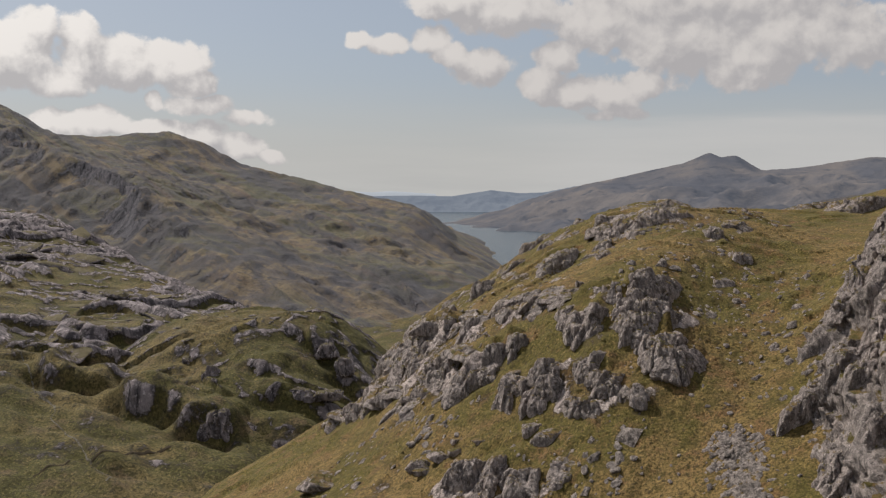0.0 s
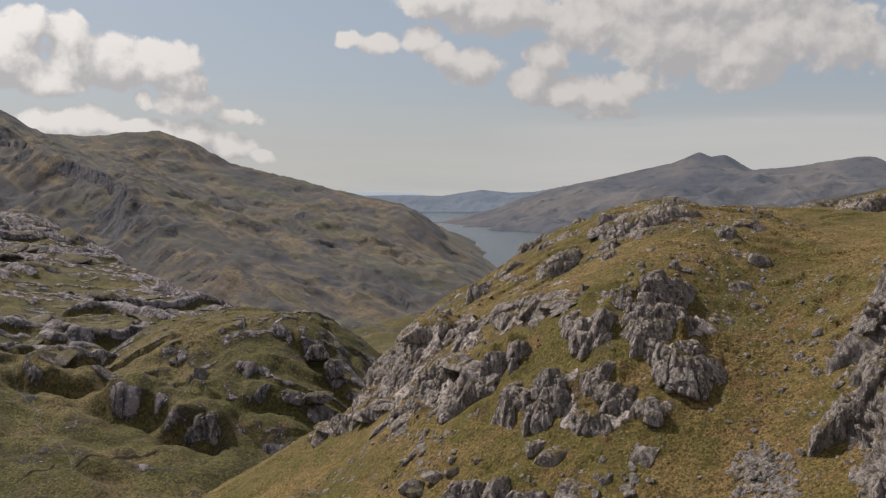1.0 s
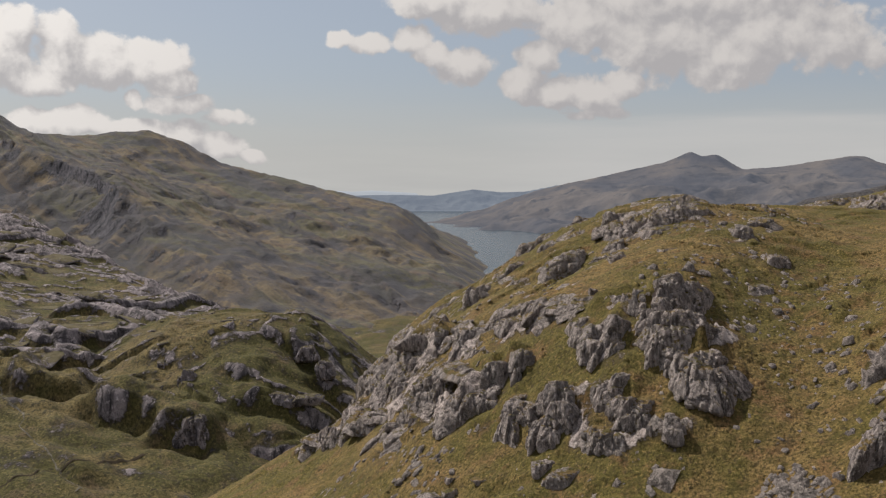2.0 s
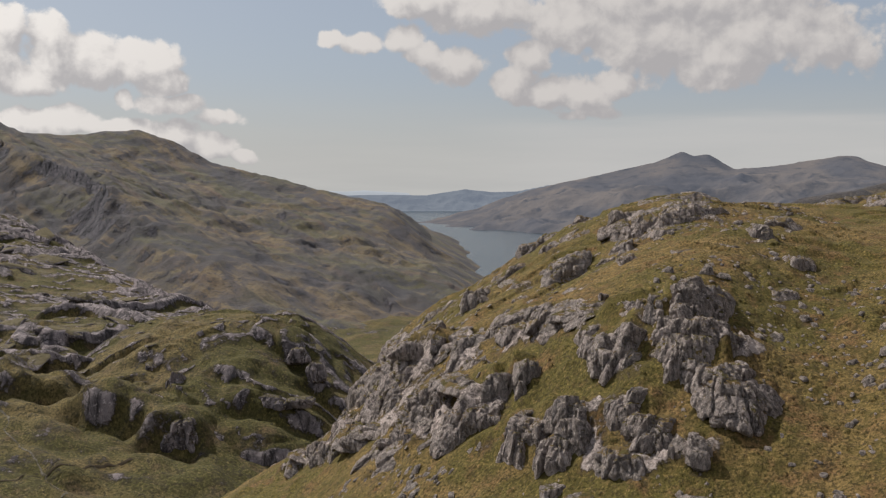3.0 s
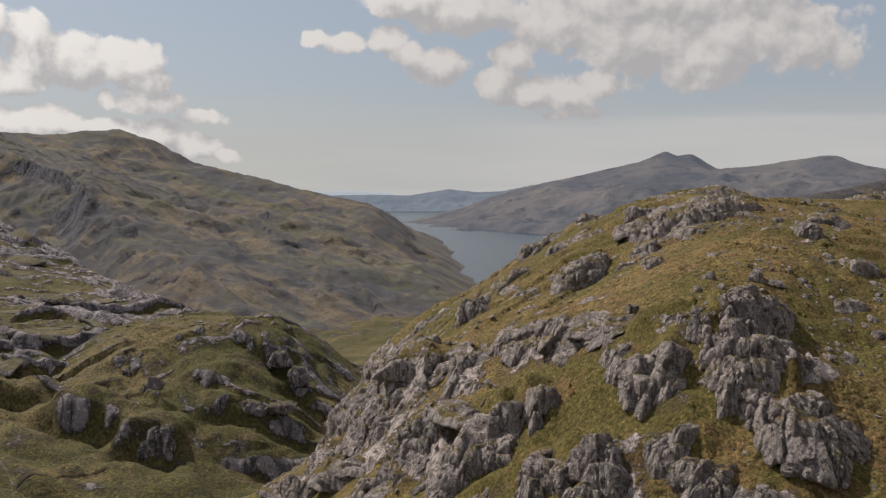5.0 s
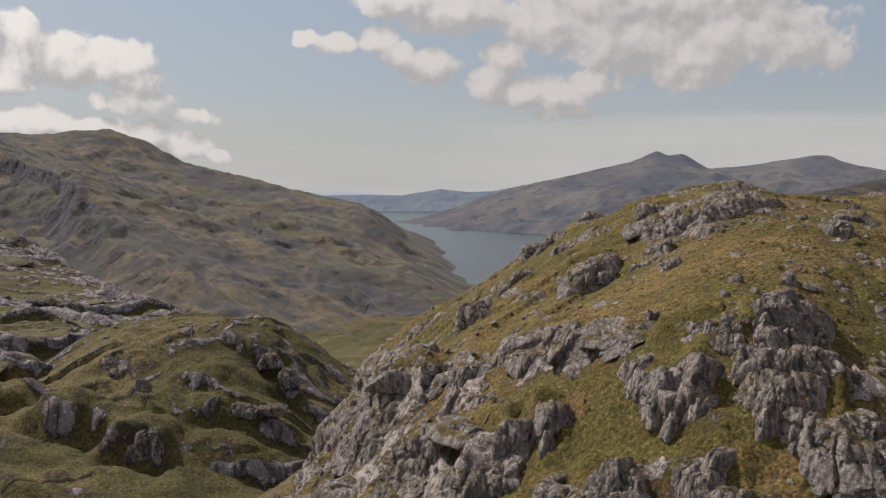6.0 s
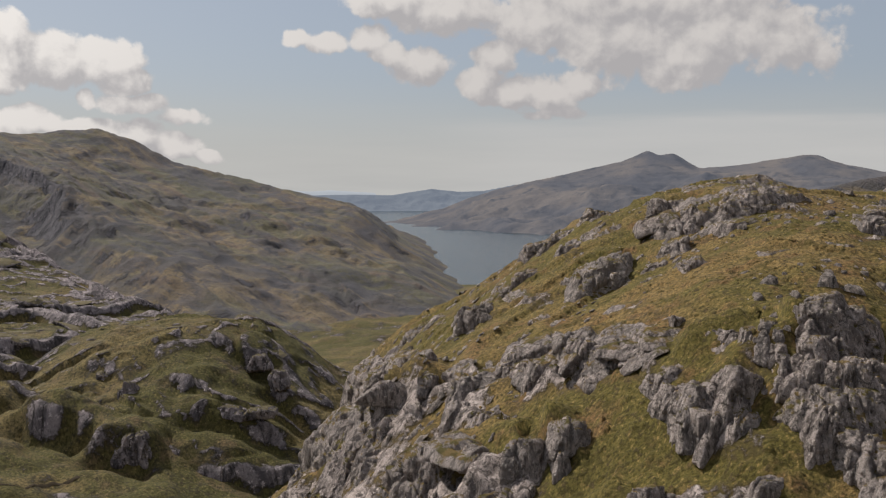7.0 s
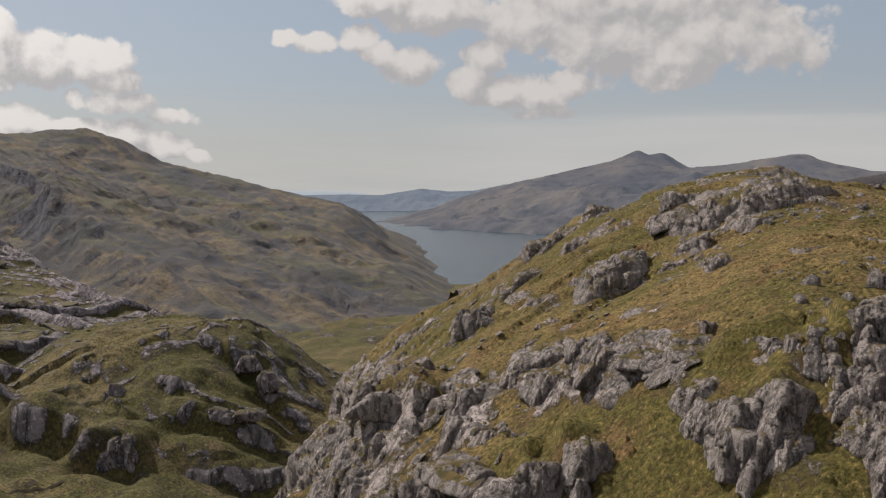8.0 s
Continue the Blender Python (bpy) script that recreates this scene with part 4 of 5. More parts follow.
def outcrop(name, rows, label, category="rock outcrop", group="", shoulders=1, tilt=0, detail=None):
    """One crag of several blocks that grow out of the hill. Rows: x, y, height over the turf, half width, half depth, half height, kind of block."""
    global rock_seed
    x0, y0 = sum(r[0] for r in rows) / len(rows), sum(r[1] for r in rows) / len(rows)
    root = new(name)
    root.matrix_world = pose(x0, y0, base_at(x0, y0))
    tagged(root, label, category, group)
    for x, y, lift, rx, ry, rz, kind in rows:
        rock_seed += 7
        block = new(PART_NAMES[kind], rock_mesh(PART_NAMES[kind], rx, ry, rz, kind, rock_seed, detail, fall_at(x, y)))
        block.parent = root
        turn = random.Random(rock_seed)
        block.matrix_basis = root.matrix_world.inverted() @ pose(x, y, base_at(x, y) + lift, turn.uniform(-6, 6), tilt + turn.uniform(-6, 6), turn.uniform(-18, 18))
        # lower shoulders of the same rock that break the turf beside the block
        for _ in range(shoulders if rx > 0.45 else 0):
            a, k = turn.uniform(0, 6.28), turn.uniform(0.30, 0.62)
            sx, sy = x + math.cos(a) * rx * 1.25, y + math.sin(a) * (ry + 0.3) * 1.1 - 0.2
            small = new("shoulder", rock_mesh("shoulder", rx * k + 0.12, ry * k + 0.12, rz * k * 0.5 + 0.1, turn.choice((0, 2)), rock_seed + 1 + turn.randrange(900), 10, fall_at(sx, sy)))
            small.parent = root
            small.matrix_basis = root.matrix_world.inverted() @ pose(sx, sy, knoll_at(sx, sy) - 0.25 * k * rz, turn.uniform(-12, 12), turn.uniform(-12, 12), turn.uniform(-40, 40))
    return root


def boulders(name, rows, label, category="boulder", group=""):
    """Loose or single rocks, each a thing of its own."""
    global rock_seed
    for x, y, lift, rx, ry, rz, kind in rows:
        rock_seed += 7
        turn = random.Random(rock_seed)
        ob = new(name, rock_mesh(name, rx, ry, rz, kind, rock_seed, None, fall_at(x, y)))
        ob.matrix_world = pose(x, y, base_at(x, y) + lift, turn.uniform(-8, 8), turn.uniform(-8, 8), turn.uniform(-25, 25))
        tagged(ob, label, category, group)


def crag(name, label, category):
    """A step of rock: upright columns side by side along its foot line, in tiers that lean back into the hill."""
    global rock_seed
    line, width, lean = CRAGS[label]
    line = np.array(line)
    runs = np.concatenate([[0], np.cumsum(np.hypot(*np.diff(line[:, :2], axis=0).T))])
    x0, y0 = float(line[:, 0].mean()), float(line[:, 1].mean())
    root = new(name)
    root.matrix_world = pose(x0, y0, base_at(x0, y0))
    tagged(root, label, category)
    turn = random.Random(int(1000 * runs[-1]) + len(label))
    tiers = 3 if line[:, 2].max() > 2.3 else 2 if line[:, 2].max() > 1.0 else 1
    for tier in range(tiers):
        at = -0.15 + turn.uniform(0, 0.3)
        while at < runs[-1] + 0.1:
            w = width * turn.choice((0.7, 1.0, 1.5, 2.1)) * turn.uniform(0.85, 1.15)
            mid = min(max(at + 0.5 * w, 0.0), runs[-1])
            at += w * 0.92
            if turn.random() < 0.34 + 0.10 * tier:
                continue
            x, y, h = (float(np.interp(mid, runs, line[:, k])) for k in range(3))
            xa, ya = float(np.interp(mid + 0.3, runs, line[:, 0])), float(np.interp(mid + 0.3, runs, line[:, 1]))
            xb, yb = float(np.interp(mid - 0.3, runs, line[:, 0])), float(np.interp(mid - 0.3, runs, line[:, 1]))
            way = math.atan2(ya - yb, xa - xb)
            foot = base_at(x, y)
            top = h * (tier + 1) / tiers * turn.uniform(0.62, 1.0)
            low = h * tier / tiers - 0.35 - 0.25 * h / tiers
            ry = 0.34 + 0.22 * lean * h / tiers + 0.25 * w
            back = 0.45 * ry + lean * h * tier / tiers + turn.uniform(-0.14, 0.14)
            rock_seed += 7
            kind = 1 if w < 1.2 * width and turn.random() < 0.6 else 0
            rz = max(0.25, 0.5 * (top - low))
            column = new(PART_NAMES[kind], rock_mesh(PART_NAMES[kind], 0.60 * w, ry, rz, kind, rock_seed, 24 if w > 0.6 else 20))
            column.parent = root
            spot = pose(x - math.sin(way) * back, y + math.cos(way) * back, foot + 0.5 * (top + low), 0, 0, math.degrees(way) + turn.uniform(-12, 12))
            column.matrix_basis = root.matrix_world.inverted() @ spot @ pose(0, 0, 0, -math.degrees(math.atan(0.55 * lean)) * 0.6 + turn.uniform(-5, 5), turn.uniform(-6, 6), 0)
    return root


crag("main_crag", "tall fissured grey crag with a shaded side above the gully", "crag")
crag("rock_outcrop", "broken grey wall in the middle of the crag", "rock outcrop")
crag("rock_outcrop", "pale blocky rock that crowns the crag", "rock outcrop")
crag("rock_outcrop", "rounded pale blocks on the shoulder of the crag", "rock outcrop")
crag("rock_outcrop", "stepped grey rib of rock set in turf", "rock outcrop")
crag("rock_outcrop", "line of pale grey slabs across the slope", "rock outcrop")
crag("rock_outcrop", "low pale block in the grass", "rock outcrop")
crag("pillar_crag", "grey crag of upright pillars and dark clefts", "crag")
crag("lower_crag", "stout grey pillars with dark upright gaps", "crag")
crag("round_crag", "massive rounded grey crag with a dark lower face", "crag")
crag("west_cliff", "steep pale cliff on the edge of the knoll", "cliff")
crag("rock_outcrop", "split grey rock with upright blades", "rock outcrop")
crag("rock_outcrop", "small upright blades of dark rock", "rock outcrop")
crag("rock_outcrop", "low dark stumps of rock in grass", "rock outcrop")
crag("rock_outcrop", "fissured step of rock under the summit", "rock outcrop")
crag("rock_ledge", "low grey ledges along the grassy edge", "rock ledge")
crag("rock_outcrop", "pale fissured blocks standing out of steep grass", "rock outcrop")
outcrop("rock_outcrop", WEST_CLIFF, "grey rocks along the steep edge of the knoll")
outcrop("slab_outcrop", UPPER_SLABS, "scattered pale grey slabs on the upper slope")
outcrop("rock_outcrop", SUMMIT_DOME, "pale cracked rock dome on the knoll's summit")
boulders("boulder", LEAN_ROCK, "leaning split grey boulder in grass")
boulders("boulder", DARK_BOULDER, "large dark grey weathered boulder on turf")
boulders("boulder", TWIN_ROCKS, "grey boulder on the upper turf", group="upper boulders")
boulders("boulder", CREST_ROCKS, "pale grey rock along the grassy crest", group="crest rocks")
boulders("boulder", EAST_ROCKS, "grey rock lying in the summit grass", group="summit rocks")
boulders("boulder", SLOPE_BOULDERS, "loose grey boulder on the steep grass", group="slope boulders")
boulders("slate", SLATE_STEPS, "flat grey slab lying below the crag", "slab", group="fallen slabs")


# the buttress that closes the gully: foot line on the hill, east of the scree
BUTTRESS_FOOT = [(30.0, 23.5), (12.5, 22.0), (10.2, 24.5), (13.0, 33.0), (15.0, 39.0), (16.7, 45.0), (18.4, 47.4), (23.0, 49.5), (34.0, 51.0)]


def buttress():
    """A high leaning face of ribs, clefts and ledges, with blocks that stand out of it."""
    global rock_seed
    line = np.array(BUTTRESS_FOOT)
    lengths = np.concatenate([[0], np.cumsum(np.hypot(*np.diff(line, axis=0).T))])
    s, t = np.meshgrid(ladder((0, 0.6), (20, 0.3), (27, 0.15), (46, 0.15), (lengths[-1], 0.6)), ladder((0, 0.13), (15, 0.16), (24, 0.6)))
    fx, fy = np.interp(s, lengths, line[:, 0]), np.interp(s, lengths, line[:, 1])
    fz = knoll_base(fx, fy) - 0.9
    # the face leans back, then the top runs level into the hill
    climb, flat_top = np.minimum(t, 15), np.maximum(t - 15, 0)
    lean = 0.06 * fbm(s, t, 9, 2, 321)
    x = fx + climb * (0.55 + lean) + flat_top
    y = fy + climb * 0.24
    z = fz + climb * 0.80 + 0.1 * flat_top
    skew = s + 0.25 * t + 0.5 * fbm(s, t, 3.5, 3, 325)
    ribs = 0.55 * ridged(skew, t * 0.33, 3.4, 2, 331) + 0.34 * ridged(skew, t * 0.4, 1.25, 2, 337) + 0.17 * ridged(skew, t * 0.5, 0.5, 2, 341)
    ledges = 0.75 * saw(skew * 0.6, t - 0.2 * s, 2.6, 0.1, 345, 0.1) + 0.4 * saw(skew, t + 0.3 * s, 1.1, 0.2, 349, 0.1) + 0.09 * fbm(s, t, 0.35, 2, 353)
    push = (ribs - ledges) * ease(t, -0.4, 1.2)
    x, y, z = x - 0.80 * push, y - 0.25 * push, z + 0.35 * push
    root = new("east_crag")
    root.matrix_world = pose(15.0, 39.0, base_at(15.0, 39.0))
    tagged(root, "high fissured grey crag beside a grassy gully", "crag")
    ny, nx = s.shape
    k = (np.arange(ny - 1)[:, None] * nx + np.arange(nx - 1)[None, :]).ravel()
    face = bpy.data.meshes.new("face")
    quads = np.stack([k, k + nx, k + nx + 1, k + 1], 1).astype(np.int32)
    home = root.matrix_world.translation
    face.vertices.add(x.size)
    face.vertices.foreach_set("co", np.stack([x - home.x, y - home.y, z - home.z], -1).astype(np.float32).ravel())
    face.loops.add(quads.size)
    face.loops.foreach_set("vertex_index", quads.ravel())
    face.polygons.add(len(quads))
    face.polygons.foreach_set("loop_start", np.arange(0, quads.size, 4, dtype=np.int32))
    face.update()
    face.materials.append(schist)
    new("face", face).parent = root
    turn = random.Random(71)
    for _ in range(46):
        j, i = int(ny * 0.72 * turn.random() ** 1.3), turn.randrange(int(nx * 0.26), int(nx * 0.84))
        rock_seed += 7
        w = turn.uniform(0.3, 0.75)
        block = new("block", rock_mesh("block", w, w * 0.9, w * turn.uniform(0.9, 1.9), turn.choice((0, 1, 1)), rock_seed, 20, (0.5, 0.0)))
        block.parent = root
        block.matrix_basis = pose(x[j, i] - home.x + 0.25 * w, y[j, i] - home.y, z[j, i] - home.z, turn.uniform(-8, 8), 24 + turn.uniform(-8, 8), turn.uniform(-30, 30))


buttress()


def valley_outcrop(rows, label):
    """A cliffed step of rock in the glen. Rows: x, y, z, half width, half depth, half height, kind."""
    global rock_seed
    x0, y0, z0 = (sum(r[k] for r in rows) / len(rows) for k in range(3))
    root = new("cliff_outcrop")
    root.matrix_world = pose(x0, y0, z0)
    tagged(root, label, "rock outcrop", "outcrops in the glen")
    for x, y, z, rx, ry, rz, kind in rows:
        rock_seed += 7
        mesh = rock_mesh("block", rx / 6, ry / 6, rz / 6, kind, rock_seed, 32)
        co = np.empty(len(mesh.vertices) * 3, dtype=np.float32)
        mesh.vertices.foreach_get("co", co)
        mesh.vertices.foreach_set("co", co * 6)
        mesh.materials.clear()
        mesh.materials.append(valley_stone)
        block = new("block", mesh)
        block.parent = root
        block.matrix_basis = root.matrix_world.inverted() @ pose(x, y, z - 0.25 * rz, 0, 0, random.Random(rock_seed).uniform(-15, 15))


valley_stone, q, bsdf = shell("glen_schist_darkened", 0.9, 0.2)
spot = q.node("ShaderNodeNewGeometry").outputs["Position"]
stone, rise = stone_colour(q, spot, GLEN_STONE_DARKENED, 7.0)
up = q.node("ShaderNodeSeparateXYZ")
q.plug(up.inputs[0], q.node("ShaderNodeNewGeometry").outputs["Normal"])
turfed = q.step(q.math("ADD", up.outputs[2], q.math("SUBTRACT", q.noise(spot, 0.2, 5.0, 0.65), 0.5)), 0.62, 0.80)
q.plug(bsdf.inputs["Base Color"], q.mix(turfed, stone, q.mix(q.noise(spot, 0.3, 5.0), (0.076, 0.068, 0.034), (0.135, 0.106, 0.058))))
q.plug(bsdf.inputs["Normal"], q.bump(rise, 0.9, 0.8))
VALLEY_KNOB = [(-65, 270, 84, 4.4, 2.6, 3.4, 0), (-90, 288, 87.5, 2.6, 2.2, 0.9, 2), (-87, 284, 87.5, 2.0, 1.8, 0.8, 2)]
VALLEY_END = [(-45, 318, 101.5, 2.8, 2.0, 1.6, 0), (-38, 310, 98, 3.0, 2.0, 2.0, 0), (-32, 304, 94, 2.6, 2.0, 2.4, 0), (-44, 287, 88.5, 4.0, 2.2, 1.4, 0), (-35, 287, 88, 4.2, 2.2, 1.4, 0)]
VALLEY_ROCKS = [(-72, 293, 94, 2.4, 2.0, 2.0, 0), (-82, 304, 94, 2.2, 2.4, 3.0, 0), (-57, 297, 92.5, 3.4, 2.4, 1.8, 0), (-62, 323, 102.5, 2.0, 1.6, 1.2, 0), (-88, 330, 100.5, 1.8, 1.5, 1.3, 0)]
valley_outcrop(VALLEY_KNOB, "rounded streaked rock knob at the hill's foot")
valley_outcrop(VALLEY_END, "broken grey rock at the end of the hill")
valley_outcrop(VALLEY_ROCKS, "grey rocks scattered on the grassy hill")


# slabs that break the turf on the bench and the hill
def slab_field(name, box, count, sizes, height, label, seed):
    """A field of low rock slabs along the strike of the ground; box: x from, x to, y from, y to."""
    pick = random.Random(seed)
    root = new(name)
    root.matrix_world = pose((box[0] + box[1]) / 2, (box[2] + box[3]) / 2, 40)
    tagged(root, label, "rock outcrop", "outcrops in the glen")
    placed = 0
    while placed < count:
        x, y = pick.uniform(box[0], box[1]), pick.uniform(box[2], box[3])
        spot_x, spot_y = np.array([x]), np.array([y])
        if fbm(spot_x, spot_y, 60, 3, seed)[0] < pick.uniform(-0.6, 0.5):
            continue
        placed += 1
        w = pick.uniform(*sizes)
        rx, ry, rz = w, w * pick.uniform(0.4, 0.7), w * pick.uniform(0.10, 0.20)
        e = 2.0
        z = float(height(spot_x, spot_y)[0])
        fall = tuple(max(-0.5, min(0.5, float(v))) for v in ((height(spot_x + e, spot_y)[0] - height(spot_x - e, spot_y)[0]) / (2 * e), (height(spot_x, spot_y + e)[0] - height(spot_x, spot_y - e)[0]) / (2 * e)))
        mesh = rock_mesh("slab", rx / 6, ry / 6, rz / 6, 2, seed * 50 + placed, 10, fall)
        co = np.empty(len(mesh.vertices) * 3, dtype=np.float32)
        mesh.vertices.foreach_get("co", co)
        mesh.vertices.foreach_set("co", co * 6)
        mesh.materials.clear()
        mesh.materials.append(valley_stone)
        slab = new("slab", mesh)
        slab.parent = root
        slab.matrix_basis = root.matrix_world.inverted() @ pose(x, y, z - 0.15 * rz, 0, 0, pick.uniform(-45, -5))


slab_field("slab_field", (-300, -108, 305, 480), 120, (2.0, 6.5), bench_height, "pale grey slabs breaking the grassy bench", 7)
slab_field("slab_field", (-430, -160, 480, 760), 90, (3.5, 10.0), bench_height, "broad grey slabs on the upper bench", 8)
slab_field("slab_field", (-112, -26, 284, 350), 84, (0.7, 2.6), hillock_height, "grey slabs scattered on the rounded hill", 9)


# ---- burn in the glen ----
def glen_height(x, y):
    z = np.maximum(valley_height(x, y), hillock_height(x, y))
    return np.maximum(z, bench_height(x, y))


def ribbon(name, line, width, material, label, category, seed):
    """A winding strip laid over the ground along the line."""
    line = np.array(line, dtype=float)
    u = np.linspace(0, len(line) - 1, 40 * (len(line) - 1) + 1)
    x, y = np.interp(u, np.arange(len(line)), line[:, 0]), np.interp(u, np.arange(len(line)), line[:, 1])
    x, y = x + 1.6 * fbm(x, y, 9, 3, seed), y + 1.6 * fbm(x, y, 9, 3, seed + 5)
    dx, dy = np.gradient(x), np.gradient(y)
    n = np.hypot(dx, dy)
    half = 0.5 * width * (1 + 0.45 * fbm(x, y, 5, 3, seed + 9))
    rows = []
    for k in (-1.0, -0.4, 0.4, 1.0):
        px, py = x - dy / n * half * k, y + dx / n * half * k
        rows.append(np.stack([px, py, glen_height(px, py) + 0.10 + 0.10 * (1 - abs(k))], -1))
    m = len(u)
    verts = np.concatenate(rows)
    i = np.arange(m - 1)
    faces = np.concatenate([np.stack([r * m + i, r * m + i + 1, (r + 1) * m + i + 1, (r + 1) * m + i], 1) for r in range(3)])
    ob = joined(name, verts, faces, material, label, category)
    ob["kind"] = "structure"
    return ob


def gravel_material():
    mat, q, bsdf = shell("stream_gravel", 0.95, 0.1)
    at = q.node("ShaderNodeNewGeometry").outputs["Position"]
    n = q.noise(at, 1.2, 6.0, 0.7)
    q.plug(bsdf.inputs["Base Color"], q.mix(q.step(n, 0.4, 0.62), (0.07, 0.062, 0.045), (0.16, 0.145, 0.12)))
    q.plug(bsdf.inputs["Normal"], q.bump(n, 0.8, 0.3))
    return mat


def peat_material():
    mat, q, bsdf = shell("peat", 0.95, 0.1)
    at = q.node("ShaderNodeNewGeometry").outputs["Position"]
    q.plug(bsdf.inputs["Base Color"], q.mix(q.noise(at, 0.8, 6.0, 0.7), (0.018, 0.014, 0.010), (0.06, 0.045, 0.028)))
    return mat


def joined(name, verts, faces, material, label, category):
    mesh = bpy.data.meshes.new(name)
    n = faces.shape[1]
    mesh.vertices.add(len(verts))
    mesh.vertices.foreach_set("co", verts.astype(np.float32).ravel())
    mesh.loops.add(faces.size)
    mesh.loops.foreach_set("vertex_index", faces.astype(np.int32).ravel())
    mesh.polygons.add(len(faces))
    mesh.polygons.foreach_set("loop_start", np.arange(0, faces.size, n, dtype=np.int32))
    mesh.update()
    mesh.materials.append(material)
    return tagged(new(name, mesh), label, category, kind="stuff")


ribbon("water_burn", [(-143, 310), (-131, 293), (-120, 279), (-108, 262), (-99, 251), (-91, 242), (-82, 228)], 0.5, gravel_material(), "thin pale stony burn winding through grass", "stream", 301)
ribbon("ground_peat_cut", [(-103, 234), (-96, 239), (-90, 242), (-85, 246), (-79, 250), (-74, 256)], 0.8, peat_material(), "dark peat cut winding through the grass", "ditch", 311)


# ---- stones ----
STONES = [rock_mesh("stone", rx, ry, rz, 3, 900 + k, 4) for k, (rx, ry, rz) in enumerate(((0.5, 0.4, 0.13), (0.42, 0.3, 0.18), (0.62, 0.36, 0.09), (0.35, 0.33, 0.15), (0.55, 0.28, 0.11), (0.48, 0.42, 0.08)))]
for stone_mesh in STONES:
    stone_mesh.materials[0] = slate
# patches of loose stone: centre, half widths, how many, usual size
SCREE = [(12.7, 39.8, 0.6, 2.8, 90, 0.33),
         (13.5, 39.4, 1.1, 2.6, 34, 0.23),
         (7.6, 42.2, 1.0, 1.0, 18, 0.38),
         (-0.5, 52.0, 1.3, 2.0, 18, 0.38),
         (-1.9, 56.7, 1.1, 1.0, 12, 0.38),
         (11.3, 39.8, 1.8, 3.0, 20, 0.21),
         (16.1, 49.5, 2.2, 5.0, 36, 0.20),
         (1.8, 64.9, 1.9, 0.5, 16, 0.27),
         (6.6, 63.2, 1.8, 3.0, 22, 0.23),
         (4.8, 46.4, 3.6, 4.0, 26, 0.19)]
pick = random.Random(5)
for cx, cy, wx, wy, count, size in SCREE:
    for _ in range(count):
        x, y = cx + pick.gauss(0, 0.6) * wx, cy + pick.gauss(0, 0.6) * wy
        k = size * pick.uniform(0.45, 1.5)
        ob = new("stone", pick.choice(STONES))
        east, north = fall_at(x, y, 0.5)
        lie = pose(0, 0, 0, math.degrees(math.atan(north)), -math.degrees(math.atan(east)))
        ob.matrix_world = pose(x, y, knoll_at(x, y) + 0.04 * k) @ lie @ pose(0, 0, 0, pick.uniform(-12, 12), pick.uniform(-12, 12), pick.uniform(0, 360)) @ Matrix.Diagonal((k, k, k, 1))
        tagged(ob, "loose angular grey stone on the grass", "stone", "scattered stones")


# pebbles and chips too small to count
rng = np.random.RandomState(77)
count = 5200
px, py = rng.uniform(-10, 26, count), rng.uniform(37, 88, count)
keep = fbm(px, py, 6.0, 3, 201) + 0.9 * knoll_rock(px, py) + rng.uniform(-0.4, 0.4, count) > 0.25
px, py = px[keep], py[keep]
size = rng.gamma(2.0, 0.042, len(px)) + 0.026
# fine scree between the larger stones of the gully
run = rng.uniform(0, 1, 520)
px = np.concatenate([px, 12.0 + 1.1 * run + rng.normal(0, 0.33 + 0.25 * run, 520)])
py = np.concatenate([py, 36.2 + 6.1 * run + rng.normal(0, 0.3, 520)])
size = np.concatenate([size, rng.uniform(0.05, 0.18, 520)])
pz = knoll_height(px, py) + 0.2 * size
corner = np.array([(-1, -1, -0.6), (1, -1, -0.6), (1, 1, -0.6), (-1, 1, -0.6), (-0.7, -0.6, 0.6), (0.6, -0.7, 0.5), (0.7, 0.6, 0.7), (-0.6, 0.7, 0.45)])
quad = np.array([(4, 5, 6, 7), (0, 1, 5, 4), (1, 2, 6, 5), (2, 3, 7, 6), (3, 0, 4, 7)])
turn = rng.uniform(0, 6.28, len(px))
c, s = np.cos(turn)[:, None], np.sin(turn)[:, None]
shape = corner[None] * rng.uniform(0.6, 1.3, (len(px), 8, 3)) * np.stack([size, size * rng.uniform(0.5, 1, len(px)), size * rng.uniform(0.3, 0.8, len(px))], 1)[:, None, :]
tilt_x = ((knoll_base(px + 0.4, py) - knoll_base(px - 0.4, py)) / 0.8)[:, None]
tilt_y = ((knoll_base(px, py + 0.4) - knoll_base(px, py - 0.4)) / 0.8)[:, None]
flat_x, flat_y = shape[..., 0] * c - shape[..., 1] * s, shape[..., 0] * s + shape[..., 1] * c
shape = np.stack([flat_x, flat_y, shape[..., 2] + tilt_x * flat_x + tilt_y * flat_y], -1) + np.stack([px, py, pz], 1)[:, None, :]
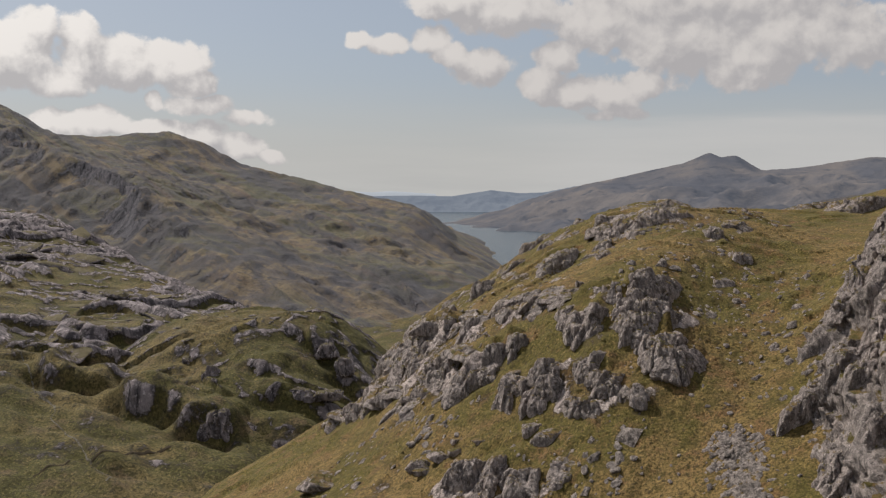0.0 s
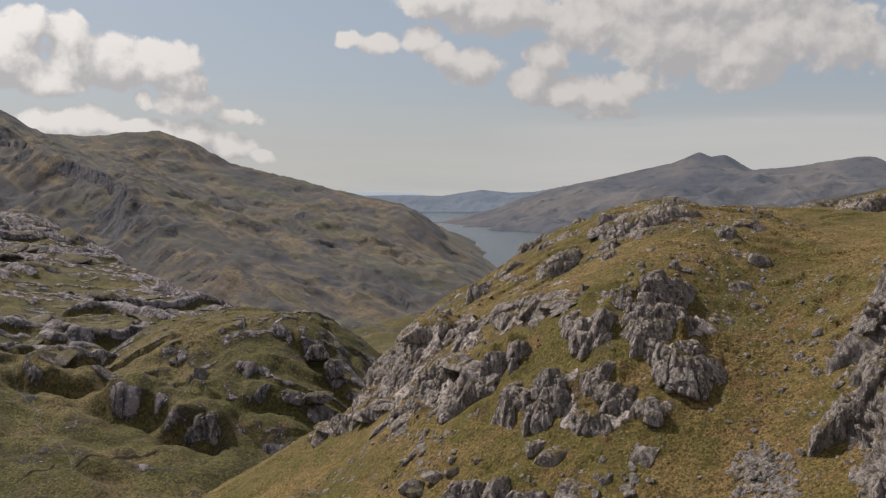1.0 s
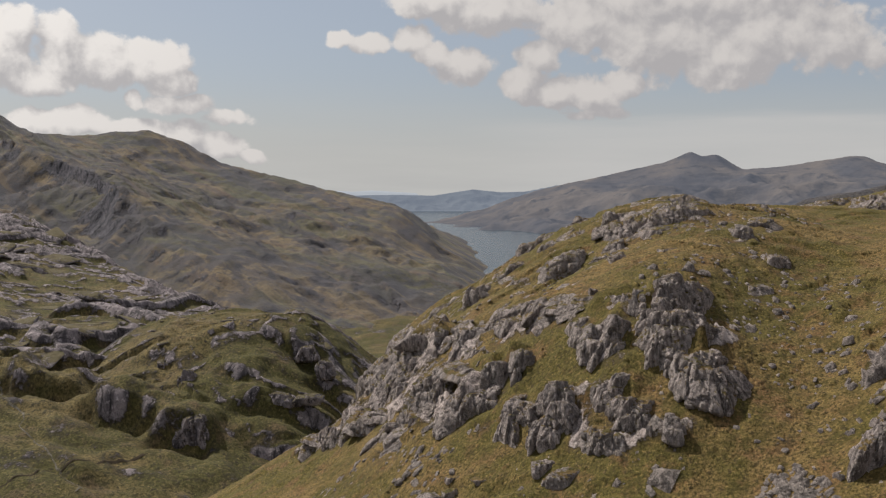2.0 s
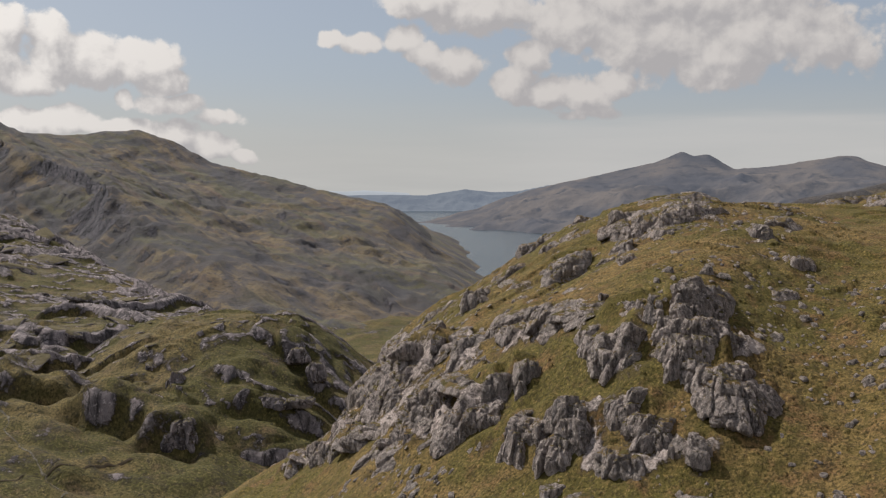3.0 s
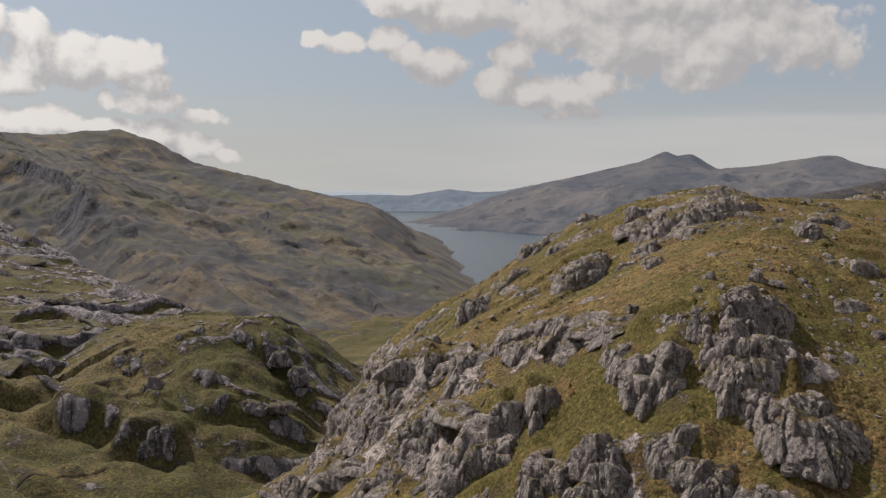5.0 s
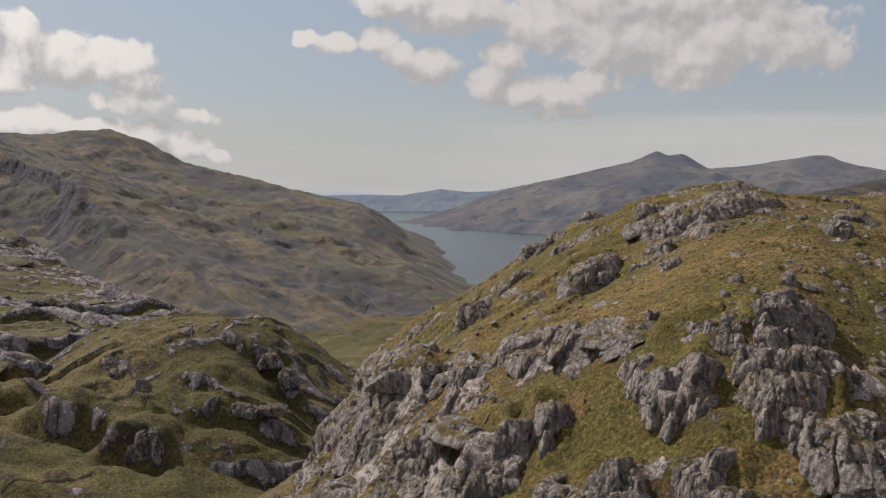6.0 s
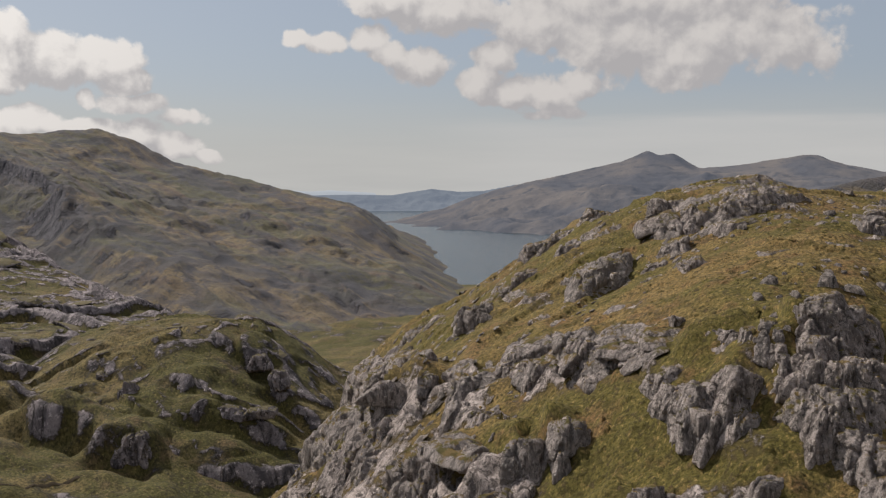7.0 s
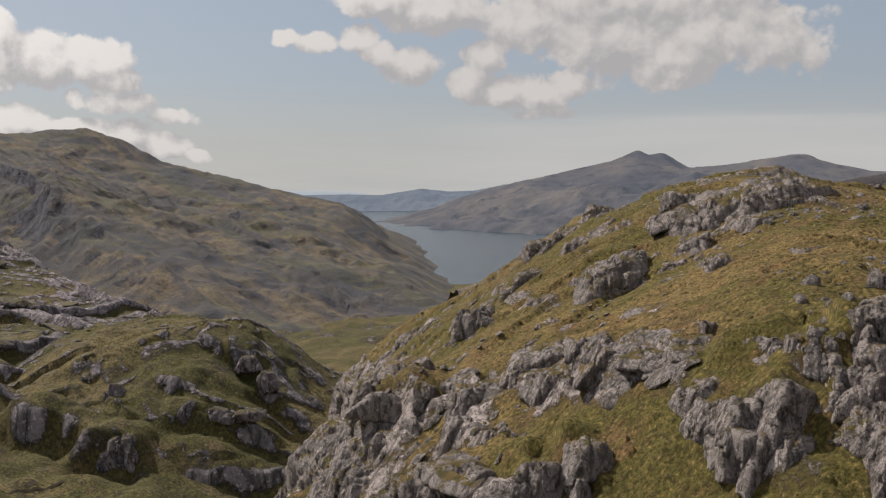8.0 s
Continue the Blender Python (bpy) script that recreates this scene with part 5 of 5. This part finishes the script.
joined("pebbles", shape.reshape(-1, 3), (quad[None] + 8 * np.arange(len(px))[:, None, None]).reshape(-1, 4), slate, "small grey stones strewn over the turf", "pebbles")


# ---- grass ----
# low tussocks, too many to count
count = 34000
gx, gy = rng.uniform(-11, 25, count), rng.uniform(38, 88, count)
keep = (knoll_rock(gx, gy) + 0.08 * rng.normal(size=count) < 0.42) & (fbm(gx, gy, 2.2, 3, 211) + rng.uniform(-0.8, 0.8, count) > -0.35)
gx, gy = gx[keep], gy[keep]
n, sides = len(gx), 6
wide = rng.uniform(0.07, 0.2, n) * (1 + 0.4 * fbm(gx, gy, 3.0, 2, 221))
ang = np.arange(sides) * 6.2832 / sides
rim = rng.uniform(0.75, 1.25, (n, sides)) * wide[:, None]
rx, ry = gx[:, None] + np.cos(ang) * rim, gy[:, None] + np.sin(ang) * rim
rz = knoll_height(rx.ravel(), ry.ravel()).reshape(n, sides) - 0.03
even = rz.max(1) - rz.min(1) < 2.2 * wide
gx, gy, wide, rim, rx, ry, rz = gx[even], gy[even], wide[even], rim[even], rx[even], ry[even], rz[even]
n = len(gx)
ix, iy = gx[:, None] + np.cos(ang + 0.4) * rim * 0.55, gy[:, None] + np.sin(ang + 0.4) * rim * 0.55
high = (wide * rng.uniform(0.12, 0.34, n))[:, None]
top = knoll_height(gx, gy)[:, None]
iz = 0.5 * (rz + top) + high * rng.uniform(0.5, 1.0, (n, sides))
verts = np.concatenate([np.stack([rx, ry, rz], -1), np.stack([ix, iy, iz], -1), np.stack([gx[:, None] + 0 * top, gy[:, None] + 0 * top, top + 1.15 * high], -1)], 1)
k = np.arange(sides)
k1 = (k + 1) % sides
tris = np.concatenate([np.stack([k, k1, sides + k], 1), np.stack([k1, sides + k1, sides + k], 1), np.stack([sides + k, sides + k1, 0 * k + 2 * sides], 1)])
tussocks = joined("grass", verts.reshape(-1, 3), (tris[None] + (2 * sides + 1) * np.arange(n)[:, None, None]).reshape(-1, 3), knoll_turf, "low tussocks of ochre moor grass", "grass")
tussocks.data.polygons.foreach_set("use_smooth", np.ones(len(tussocks.data.polygons), dtype=bool))
